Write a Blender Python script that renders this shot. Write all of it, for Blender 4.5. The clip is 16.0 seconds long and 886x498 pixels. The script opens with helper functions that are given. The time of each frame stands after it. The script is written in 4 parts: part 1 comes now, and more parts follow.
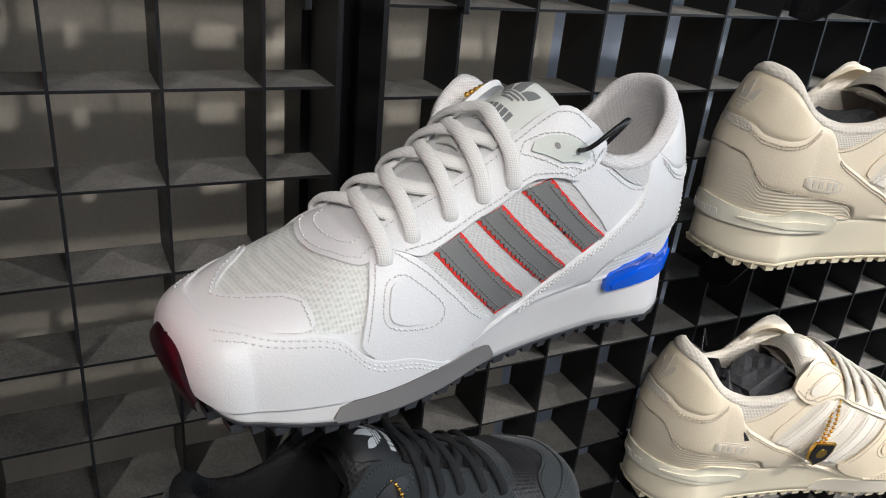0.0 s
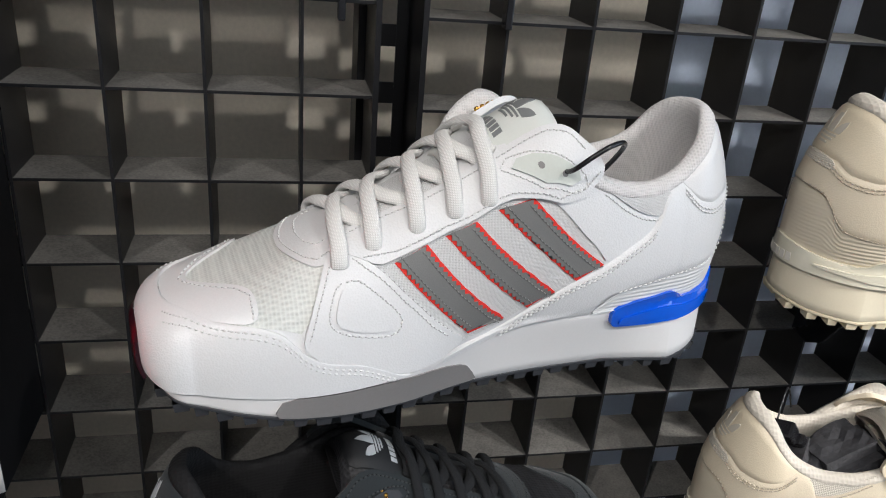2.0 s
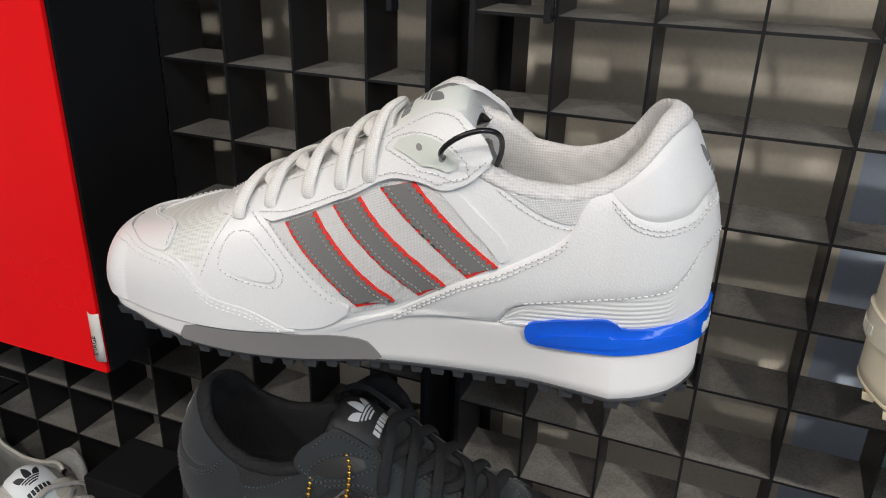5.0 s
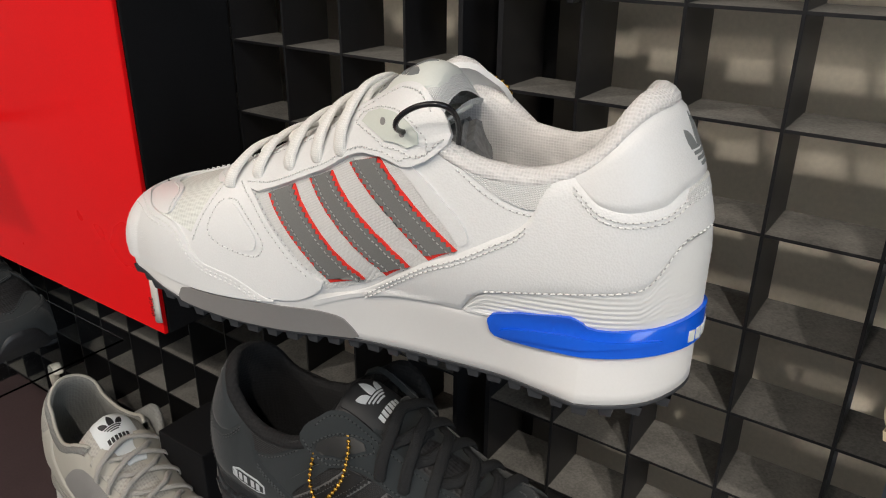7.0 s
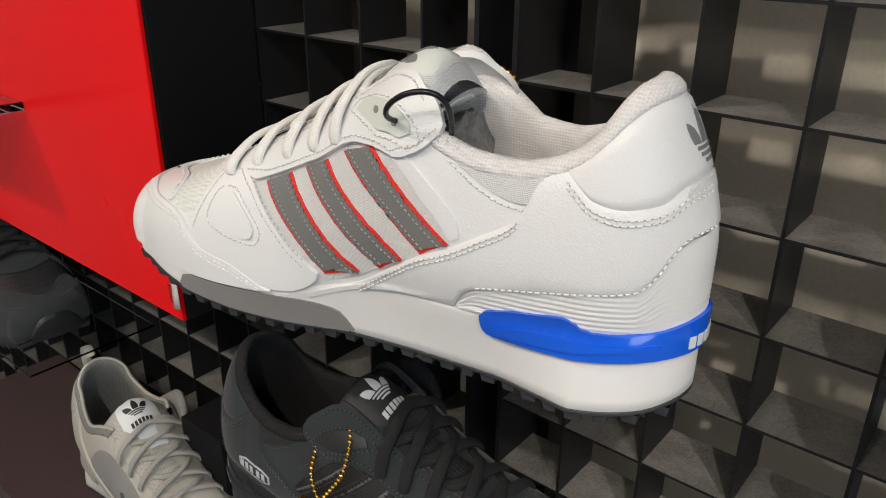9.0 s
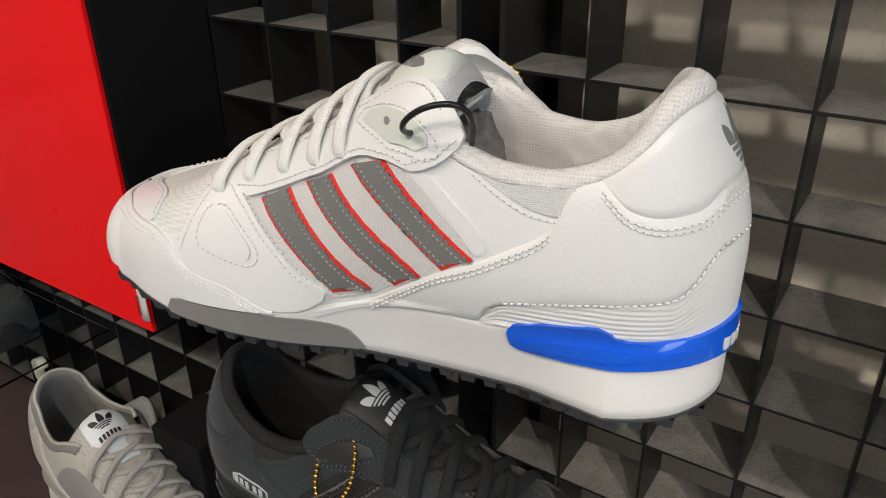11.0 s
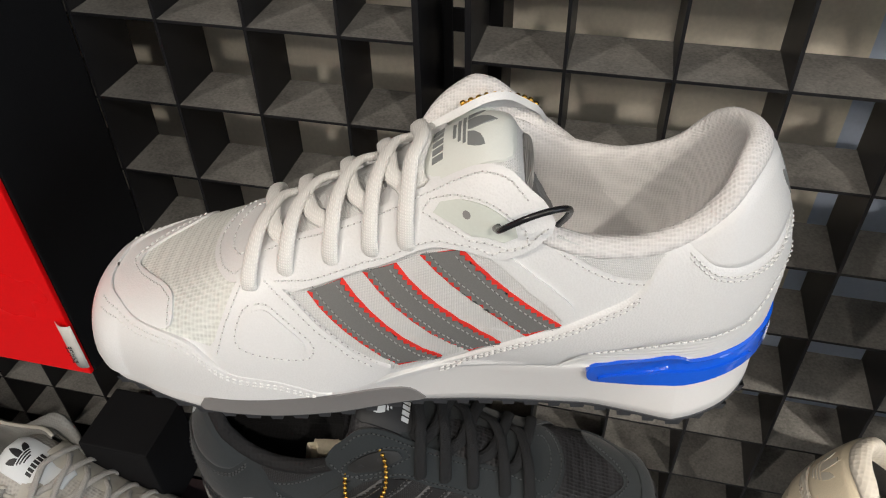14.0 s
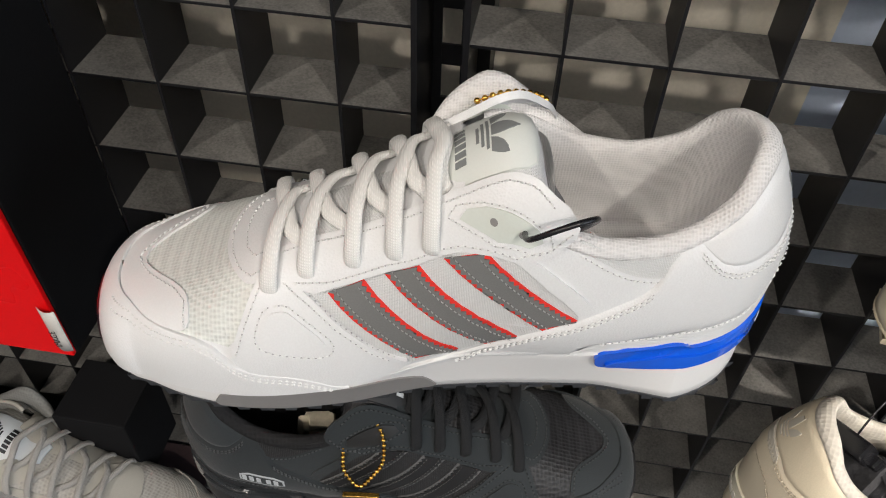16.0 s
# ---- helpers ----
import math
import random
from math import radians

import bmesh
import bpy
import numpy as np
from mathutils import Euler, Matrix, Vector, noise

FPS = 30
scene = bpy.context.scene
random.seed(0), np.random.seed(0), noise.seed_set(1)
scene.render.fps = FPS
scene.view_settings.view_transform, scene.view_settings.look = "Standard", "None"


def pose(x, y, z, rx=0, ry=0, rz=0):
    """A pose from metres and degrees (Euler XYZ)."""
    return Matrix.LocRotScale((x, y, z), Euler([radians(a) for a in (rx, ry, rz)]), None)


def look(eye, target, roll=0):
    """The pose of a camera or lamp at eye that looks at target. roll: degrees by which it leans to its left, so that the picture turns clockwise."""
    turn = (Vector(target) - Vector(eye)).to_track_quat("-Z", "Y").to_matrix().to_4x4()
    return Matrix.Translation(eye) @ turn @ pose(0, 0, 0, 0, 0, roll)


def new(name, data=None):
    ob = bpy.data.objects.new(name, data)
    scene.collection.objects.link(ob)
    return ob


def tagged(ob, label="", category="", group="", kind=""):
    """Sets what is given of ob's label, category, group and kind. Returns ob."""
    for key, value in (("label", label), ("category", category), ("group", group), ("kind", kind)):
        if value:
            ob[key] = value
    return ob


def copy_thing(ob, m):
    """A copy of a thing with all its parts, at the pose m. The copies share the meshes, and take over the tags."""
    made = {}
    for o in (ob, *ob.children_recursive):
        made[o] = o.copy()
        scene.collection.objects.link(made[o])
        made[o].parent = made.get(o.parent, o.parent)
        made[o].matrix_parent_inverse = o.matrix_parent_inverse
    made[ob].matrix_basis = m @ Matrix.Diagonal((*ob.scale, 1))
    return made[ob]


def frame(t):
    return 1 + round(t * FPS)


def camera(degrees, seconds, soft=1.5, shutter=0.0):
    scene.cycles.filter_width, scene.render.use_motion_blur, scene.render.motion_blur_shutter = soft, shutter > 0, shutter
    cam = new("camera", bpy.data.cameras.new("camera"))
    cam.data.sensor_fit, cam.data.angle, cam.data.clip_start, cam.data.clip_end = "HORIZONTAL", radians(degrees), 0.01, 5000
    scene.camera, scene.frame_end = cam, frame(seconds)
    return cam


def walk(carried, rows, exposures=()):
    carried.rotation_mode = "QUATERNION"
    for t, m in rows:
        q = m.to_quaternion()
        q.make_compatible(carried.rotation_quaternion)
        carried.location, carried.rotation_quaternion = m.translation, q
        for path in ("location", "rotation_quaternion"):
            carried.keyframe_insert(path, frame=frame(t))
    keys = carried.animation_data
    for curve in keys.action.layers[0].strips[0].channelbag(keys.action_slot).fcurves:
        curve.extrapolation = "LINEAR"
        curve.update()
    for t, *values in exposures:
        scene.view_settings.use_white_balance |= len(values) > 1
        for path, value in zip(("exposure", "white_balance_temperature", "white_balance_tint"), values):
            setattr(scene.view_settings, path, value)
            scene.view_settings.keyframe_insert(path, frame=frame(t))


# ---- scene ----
cam = camera(60.5, 16.0, soft=1.1)
PATH = [
    (0, (0.026, 0.025, 1.524), (0.896, 1.622, 0.691), 5.8),
    (0.5, (0.035, 0.018, 1.525), (0.847, 1.648, 0.697), 5.8),
    (1, (0.047, 0.012, 1.526), (0.77, 1.684, 0.7), 5.8),
    (1.5, (0.072, 0.007, 1.526), (0.661, 1.732, 0.704), 5.5),
    (2, (0.109, 0.0, 1.526), (0.525, 1.775, 0.705), 5.1),
    (2.5, (0.149, -0.003, 1.528), (0.379, 1.807, 0.71), 4.7),
    (3, (0.184, -0.003, 1.525), (0.218, 1.823, 0.708), 4.2),
    (3.5, (0.22, -0.004, 1.523), (0.049, 1.813, 0.706), 3.6),
    (4, (0.258, -0.002, 1.521), (-0.1, 1.788, 0.704), 3.1),
    (4.2, (0.273, 0.0, 1.521), (-0.156, 1.774, 0.704), 2.7),
    (6.5, (0.38, 0.048, 1.51), (-0.607, 1.591, 0.707), 0.7),
    (7, (0.39, 0.057, 1.507), (-0.667, 1.552, 0.703), 0.4),
    (7.5, (0.397, 0.064, 1.505), (-0.716, 1.518, 0.701), 0.2),
    (8, (0.401, 0.071, 1.503), (-0.746, 1.497, 0.697), 0.1),
    (8.5, (0.403, 0.075, 1.502), (-0.761, 1.487, 0.694), 0.2),
    (9, (0.403, 0.077, 1.502), (-0.761, 1.488, 0.692), 0.5),
    (11.5, (0.345, 0.075, 1.524), (-0.555, 1.577, 0.558), -1.8),
    (12, (0.324, 0.076, 1.537), (-0.466, 1.595, 0.503), -2.7),
    (12.5, (0.304, 0.076, 1.552), (-0.371, 1.602, 0.449), -3.0),
    (13, (0.288, 0.073, 1.566), (-0.283, 1.589, 0.393), -3.1),
    (13.5, (0.268, 0.075, 1.58), (-0.202, 1.569, 0.337), -2.6),
    (14, (0.25, 0.083, 1.589), (-0.126, 1.549, 0.282), -1.4),
    (14.5, (0.236, 0.087, 1.597), (-0.07, 1.528, 0.243), -0.2),
    (15, (0.222, 0.088, 1.606), (-0.021, 1.497, 0.208), 1.1),
    (15.5, (0.218, 0.088, 1.609), (0.011, 1.485, 0.193), 1.9),
    (16, (0.217, 0.09, 1.61), (0.035, 1.47, 0.175), 2.4),
]
TINTS = [(0, 0.0, 6200, 10), (4.2, 0.0, 6300, 10), (6.5, 0.0, 6850, 10), (12.5, 0.0, 6900, 10), (16, 0.0, 6650, 10)]
walk(cam, [(t, look(eye, target, roll)) for t, eye, target, roll in PATH], TINTS)

# ---- world and lamps ----
world = bpy.data.worlds.new("shop_air")
scene.world = world
world.use_nodes = True
world.node_tree.nodes["Background"].inputs["Color"].default_value = (0.80, 0.86, 1.0, 1)
world.node_tree.nodes["Background"].inputs["Strength"].default_value = 0.05


def lamp(name, eye, target, watts, size, colour, spread=60):
    data = bpy.data.lights.new(name, "AREA")
    data.energy, data.size, data.color, data.spread = watts, size, colour, radians(spread)
    ob = new(name, data)
    ob.matrix_world = look(eye, target)
    return ob


lamp("track_spot", (-0.85, -1.15, 2.95), (0.05, 0.35, 1.35), 2.45, 0.05, (1.0, 0.94, 0.87), 70)
lamp("track_spot", (1.25, -1.15, 2.95), (0.35, 0.35, 1.35), 2.45, 0.05, (1.0, 0.94, 0.87), 70)
# weak centre spot added as fill; the strip shadows point to side spots only
lamp("track_spot", (0.20, -1.30, 2.95), (0.2, 0.3, 1.35), 1.0, 0.05, (1.0, 0.93, 0.85), 70)
# narrow extra spot, added only to brighten the lower right of the grid
lamp("track_spot", (1.90, -1.20, 2.95), (0.62, 0.45, 1.04), 1.35, 0.05, (1.0, 0.94, 0.87), 20)
# broad unseen fill lamp, added to lift ambient light behind the grid
lamp("ceiling_panel", (0.4, -2.2, 2.97), (0.4, -2.2, 0.0), 26, 2.4, (1.0, 0.97, 0.93), 175)
lamp("shop_window", (2.75, -0.9, 1.7), (0.0, -0.6, 1.4), 26, 1.7, (0.70, 0.84, 1.0), 160)

# ---- materials ----
def material(name, colour, rough=0.5, metal=0.0, vary=0.12, grain=900.0, bump=0.15, stain=25.0, kind="noise", spec=0.5, coat=0.0, sheen=0.0):
    """A surface with fine relief and colour that varies at two scales; sizes are per metre."""
    m = bpy.data.materials.new(name)
    m.use_nodes = True
    nodes, links = m.node_tree.nodes, m.node_tree.links
    b = nodes["Principled BSDF"]
    place = nodes.new("ShaderNodeTexCoord")
    fine = nodes.new("ShaderNodeTexNoise")
    fine.inputs["Scale"].default_value, fine.inputs["Detail"].default_value = grain, 3
    broad = nodes.new("ShaderNodeTexNoise")
    broad.inputs["Scale"].default_value, broad.inputs["Detail"].default_value = stain, 4
    links.new(place.outputs["Object"], fine.inputs["Vector"])
    links.new(place.outputs["Object"], broad.inputs["Vector"])
    relief = fine.outputs["Fac"]
    if kind in ("leather", "mesh"):
        cells = nodes.new("ShaderNodeTexVoronoi")
        cells.inputs["Scale"].default_value = grain
        cells.inputs["Randomness"].default_value = 1.0 if kind == "leather" else 0.15
        links.new(place.outputs["Object"], cells.inputs["Vector"])
        relief = cells.outputs["Distance"]
    if kind == "weave":
        waves = []
        for axis in ("X", "Z"):
            wv = nodes.new("ShaderNodeTexWave")
            wv.bands_direction = axis
            wv.inputs["Scale"].default_value = grain
            wv.inputs["Distortion"].default_value = 0.6
            links.new(place.outputs["Object"], wv.inputs["Vector"])
            waves.append(wv)
        mul = nodes.new("ShaderNodeMath")
        mul.operation = "MULTIPLY"
        links.new(waves[0].outputs["Fac"], mul.inputs[0])
        links.new(waves[1].outputs["Fac"], mul.inputs[1])
        relief = mul.outputs[0]
    mix = nodes.new("ShaderNodeMix")
    mix.data_type, mix.blend_type = "RGBA", "MIX"
    add = nodes.new("ShaderNodeMath")
    add.operation = "ADD"
    links.new(broad.outputs["Fac"], add.inputs[0])
    links.new(relief, add.inputs[1])
    ramp = nodes.new("ShaderNodeMapRange")
    ramp.inputs["From Min"].default_value, ramp.inputs["From Max"].default_value = 0.5, 1.4
    links.new(add.outputs[0], ramp.inputs["Value"])
    links.new(ramp.outputs["Result"], mix.inputs[0])
    c = np.array(colour[:3])
    mix.inputs[6].default_value = (*(c * (1 - vary)), 1)
    mix.inputs[7].default_value = (*np.minimum(c * (1 + vary), 0.95), 1)
    links.new(mix.outputs[2], b.inputs["Base Color"])
    bn = nodes.new("ShaderNodeBump")
    bn.inputs["Strength"].default_value, bn.inputs["Distance"].default_value = bump, 0.0006
    links.new(relief, bn.inputs["Height"])
    links.new(bn.outputs["Normal"], b.inputs["Normal"])
    rr = nodes.new("ShaderNodeMapRange")
    rr.inputs["To Min"].default_value, rr.inputs["To Max"].default_value = max(rough - 0.1, 0.02), min(rough + 0.1, 1)
    links.new(broad.outputs["Fac"], rr.inputs["Value"])
    links.new(rr.outputs["Result"], b.inputs["Roughness"])
    b.inputs["Metallic"].default_value = metal
    b.inputs["Specular IOR Level"].default_value = spec
    b.inputs["Coat Weight"].default_value = coat
    b.inputs["Sheen Weight"].default_value = sheen
    return m


def clear(name, colour=(0.96, 0.98, 0.98)):
    m = bpy.data.materials.new(name)
    m.use_nodes = True
    b = m.node_tree.nodes["Principled BSDF"]
    b.inputs["Base Color"].default_value = (*colour, 1)
    b.inputs["Transmission Weight"].default_value = 1
    b.inputs["Roughness"].default_value = 0.03
    b.inputs["IOR"].default_value = 1.49
    return m


WHITE = dict(
    upper=material("white_leather", (0.76, 0.76, 0.76), 0.38, vary=0.02, grain=1200, bump=0.22, kind="leather"),
    guard=material("white_leather_toe", (0.77, 0.77, 0.77), 0.34, vary=0.02, grain=1300, bump=0.14, kind="leather"),
    mesh=material("white_air_mesh", (0.70, 0.715, 0.68), 0.75, vary=0.20, grain=620, bump=1.0, kind="mesh"),
    fabric=material("white_weave", (0.74, 0.74, 0.73), 0.8, vary=0.08, grain=520, bump=0.6, kind="weave"),
    lining=material("white_spacer_mesh", (0.72, 0.70, 0.69), 0.85, vary=0.15, grain=820, bump=0.9, kind="mesh"),
    stripe=material("grey_leather", (0.17, 0.17, 0.165), 0.5, vary=0.06, grain=1800, bump=0.1, kind="leather"),
    edge=material("red_felt", (0.75, 0.03, 0.02), 0.8, vary=0.1, grain=2500, bump=0.3),
    midsole=material("white_foam", (0.76, 0.75, 0.74), 0.5, vary=0.02, grain=900, bump=0.04),
    patch=material("grey_foam", (0.23, 0.22, 0.215), 0.55, vary=0.05, grain=900, bump=0.05),
    outsole=material("dark_rubber", (0.035, 0.037, 0.042), 0.5, vary=0.15, grain=700, bump=0.1),
    bumper=material("maroon_rubber", (0.026, 0.005, 0.010), 0.3, vary=0.15, grain=700, bump=0.05),
    clip=material("blue_plastic", (0.003, 0.11, 0.74), 0.16, vary=0.04, grain=600, bump=0.02, coat=0.6),
    lace=material("white_lace", (0.84, 0.83, 0.80), 0.8, vary=0.07, grain=360, bump=0.4, kind="weave"),
    thread=material("white_thread", (0.76, 0.76, 0.75), 0.7, vary=0.1, grain=3000, bump=0.3),
    plate=material("pale_grey_rubber", (0.60, 0.63, 0.58), 0.5, vary=0.04, grain=900, bump=0.08),
    badge=material("pale_satin_label", (0.71, 0.73, 0.69), 0.45, vary=0.03, grain=1500, bump=0.08),
    print=material("silver_grey_print", (0.20, 0.21, 0.21), 0.5, vary=0.05, grain=1500, bump=0.05),
    seam=material("pale_grey_stripe_thread", (0.36, 0.36, 0.35), 0.6, vary=0.1, grain=3000, bump=0.3),
    ribs=material("white_ribbed_rubber", (0.78, 0.78, 0.77), 0.45, vary=0.02, grain=900, bump=0.05),
)
CREAM = dict(
    WHITE,
    upper=material("cream_leather", (0.75, 0.655, 0.50), 0.42, vary=0.04, grain=1300, bump=0.15, kind="leather"),
    guard=material("cream_leather_toe", (0.77, 0.67, 0.50), 0.36, vary=0.04, grain=1300, bump=0.12, kind="leather"),
    mesh=material("cream_mesh", (0.68, 0.64, 0.56), 0.75, vary=0.1, grain=520, bump=0.9, kind="mesh"),
    fabric=material("cream_weave", (0.68, 0.63, 0.54), 0.8, vary=0.08, grain=300, bump=0.6, kind="weave"),
    lining=material("cream_spacer_mesh", (0.66, 0.61, 0.53), 0.85, vary=0.1, grain=420, bump=0.9, kind="mesh"),
    stripe=material("cream_stripe", (0.74, 0.70, 0.62), 0.5, vary=0.04, grain=1500, bump=0.1, kind="leather"),
    edge=material("cream_felt", (0.66, 0.60, 0.50), 0.7, vary=0.05, grain=2000, bump=0.2),
    midsole=material("cream_foam", (0.80, 0.72, 0.55), 0.45, vary=0.03, grain=900, bump=0.04),
    patch=material("cream_foam_patch", (0.76, 0.70, 0.58), 0.5, vary=0.03, grain=900, bump=0.04),
    outsole=material("cream_rubber", (0.76, 0.67, 0.48), 0.5, vary=0.05, grain=700, bump=0.1),
    bumper=material("cream_rubber_toe", (0.74, 0.67, 0.52), 0.45, vary=0.05, grain=700, bump=0.05),
    clip=material("cream_gloss_plastic", (0.74, 0.70, 0.56), 0.14, vary=0.03, grain=600, bump=0.02, coat=0.6),
    ribs=material("cream_ribbed_rubber", (0.70, 0.62, 0.48), 0.5, vary=0.03, grain=900, bump=0.05),
    thread=material("cream_thread", (0.50, 0.43, 0.33), 0.7, vary=0.1, grain=3000, bump=0.3),
    lace=material("cream_lace", (0.74, 0.70, 0.62), 0.8, vary=0.1, grain=700, bump=0.7, kind="weave"),
    plate=material("cream_plate", (0.70, 0.65, 0.55), 0.5, vary=0.04, grain=900, bump=0.08),
    badge=material("cream_label", (0.74, 0.70, 0.62), 0.5, vary=0.03, grain=1500, bump=0.08),
    print=material("cream_emboss", (0.62, 0.57, 0.48), 0.5, vary=0.05, grain=1500, bump=0.05),
)
BLACK = dict(
    WHITE,
    upper=material("charcoal_suede", (0.014, 0.0185, 0.021), 0.85, vary=0.35, grain=1600, bump=0.3, sheen=0.15),
    guard=material("charcoal_suede_toe", (0.019, 0.024, 0.027), 0.85, vary=0.25, grain=1600, bump=0.3, sheen=0.15),
    mesh=material("black_air_mesh", (0.020, 0.020, 0.022), 0.6, vary=0.9, grain=420, bump=1.0, kind="mesh"),
    fabric=material("black_weave", (0.022, 0.022, 0.023), 0.8, vary=0.3, grain=300, bump=0.6, kind="weave"),
    lining=material("black_spacer_mesh", (0.005, 0.005, 0.006), 0.85, vary=0.4, grain=420, bump=0.9, kind="mesh"),
    stripe=material("black_leather_stripe", (0.018, 0.018, 0.019), 0.4, vary=0.15, grain=1500, bump=0.15, kind="leather"),
    edge=material("grey_felt", (0.12, 0.12, 0.12), 0.7, vary=0.2, grain=2000, bump=0.3),
    midsole=material("black_foam", (0.028, 0.029, 0.031), 0.5, vary=0.1, grain=900, bump=0.05),
    patch=material("black_foam_patch", (0.022, 0.022, 0.024), 0.55, vary=0.1, grain=900, bump=0.05),
    bumper=material("black_rubber_toe", (0.02, 0.02, 0.022), 0.4, vary=0.15, grain=700, bump=0.05),
    clip=material("black_gloss_plastic", (0.03, 0.033, 0.036), 0.16, vary=0.1, grain=600, bump=0.02, coat=0.6),
    ribs=material("dark_ribbed_rubber", (0.022, 0.024, 0.026), 0.45, vary=0.1, grain=900, bump=0.05),
    lace=material("black_lace", (0.013, 0.014, 0.016), 0.8, vary=0.3, grain=700, bump=0.7, kind="weave"),
    thread=material("grey_thread", (0.06, 0.065, 0.068), 0.7, vary=0.1, grain=3000, bump=0.3),
    plate=material("black_plate", (0.02, 0.02, 0.02), 0.45, vary=0.1, grain=900, bump=0.1),
    badge=material("black_label", (0.016, 0.017, 0.019), 0.6, vary=0.1, grain=1500, bump=0.1),
    print=material("silver_print", (0.55, 0.58, 0.60), 0.4, vary=0.05, grain=1500, bump=0.05),
)
GREY = dict(
    BLACK,
    upper=material("grey_suede", (0.46, 0.44, 0.39), 0.85, vary=0.1, grain=1600, bump=0.3),
    guard=material("grey_knit_toe", (0.44, 0.42, 0.38), 0.85, vary=0.15, grain=300, bump=0.7, kind="weave"),
    mesh=material("grey_knit", (0.43, 0.41, 0.375), 0.8, vary=0.25, grain=420, bump=0.9, kind="mesh"),
    fabric=material("grey_fabric", (0.32, 0.31, 0.30), 0.8, vary=0.15, grain=300, bump=0.6, kind="weave"),
    lining=material("grey_lining", (0.20, 0.20, 0.19), 0.9, vary=0.2, grain=420, bump=0.7, kind="mesh"),
    stripe=material("dark_grey_stripe", (0.10, 0.10, 0.10), 0.5, vary=0.1, grain=1500, bump=0.1, kind="leather"),
    midsole=material("white_boost_foam", (0.62, 0.60, 0.57), 0.55, vary=0.12, grain=260, bump=0.8, kind="mesh"),
    patch=material("grey_plug", (0.30, 0.29, 0.27), 0.5, vary=0.1, grain=900, bump=0.05),
    clip=material("grey_heel_plug", (0.34, 0.33, 0.30), 0.4, vary=0.1, grain=900, bump=0.05),
    ribs=material("grey_ribbed", (0.36, 0.35, 0.32), 0.6, vary=0.1, grain=900, bump=0.05),
    lace=material("grey_lace", (0.5, 0.48, 0.45), 0.8, vary=0.15, grain=700, bump=0.7, kind="weave"),
    thread=material("pale_grey_thread", (0.45, 0.44, 0.42), 0.7, vary=0.1, grain=3000, bump=0.3),
    plate=material("grey_eyelet", (0.33, 0.32, 0.30), 0.5, vary=0.1, grain=900, bump=0.08),
    badge=material("pale_blue_grey_label", (0.74, 0.77, 0.78), 0.5, vary=0.03, grain=1500, bump=0.08),
    print=material("black_print", (0.02, 0.02, 0.022), 0.5, vary=0.05, grain=1500, bump=0.05),
)
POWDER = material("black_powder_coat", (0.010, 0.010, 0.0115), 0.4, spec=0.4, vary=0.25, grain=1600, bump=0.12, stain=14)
TOP_GREY = material("dusty_black_powder_coat", (0.135, 0.13, 0.12), 0.75, vary=0.6, grain=700, bump=0.3, stain=40)
BACK_WARM = material("taupe_back_wall", (0.74, 0.68, 0.575), 0.4, vary=0.12, grain=300, bump=0.1, stain=3)
# bluish light on the wall's right part is put into this colour
BACK_COOL_LIT = material("blue_grey_back_wall", (0.50, 0.58, 0.72), 0.42, vary=0.08, grain=300, bump=0.1, stain=3)
PLASTIC = material("black_plastic", (0.012, 0.012, 0.014), 0.25, vary=0.1, grain=900, bump=0.03)
GOLD = material("gold_plate", (0.80, 0.48, 0.10), 0.25, metal=1.0, vary=0.1, grain=900, bump=0.05)
RED = material("red_gloss_vinyl", (0.93, 0.006, 0.009), 0.3, spec=0.3, vary=0.08, grain=900, bump=0.02, stain=6)
BLACK_BOARD = material("matt_black_board", (0.008, 0.008, 0.009), 0.7, spec=0.15, vary=0.2, grain=900, bump=0.05)
PAPER = material("white_paper_label", (0.66, 0.64, 0.60), 0.6, vary=0.05, grain=900, bump=0.1)
# darker tones that paint the shade of needle holes, one per thread colour
HOLE_SHADES = {word: material(word + "_needle_hole", tone, 0.9, spec=0.1, vary=0.2, grain=2500, bump=0.1) for word, tone in (("white", (0.40, 0.395, 0.39)), ("pale", (0.11, 0.11, 0.11)), ("cream", (0.42, 0.35, 0.26)), ("grey", (0.008, 0.008, 0.009)))}
CREAM_FOAM = material("cream_torn_foam", (0.62, 0.55, 0.42), 0.9, vary=0.15, grain=350, bump=0.8)
DARK_FOAM = material("dark_torn_foam", (0.045, 0.045, 0.05), 0.85, vary=0.5, grain=350, bump=1.0)
FELT = material("grey_foam_block", (0.20, 0.20, 0.20), 0.9, vary=0.5, grain=350, bump=1.0)
PAINT = material("white_shop_paint", (0.62, 0.62, 0.62), 0.8, vary=0.04, grain=200, bump=0.1, stain=2)
FLOOR_TILE = material("grey_floor", (0.25, 0.25, 0.25), 0.45, vary=0.12, grain=120, bump=0.1, stain=3)
BOARD = material("dark_brown_board", (0.075, 0.05, 0.052), 0.35, vary=0.2, grain=500, bump=0.05)
ACRYLIC = clear("clear_acrylic")


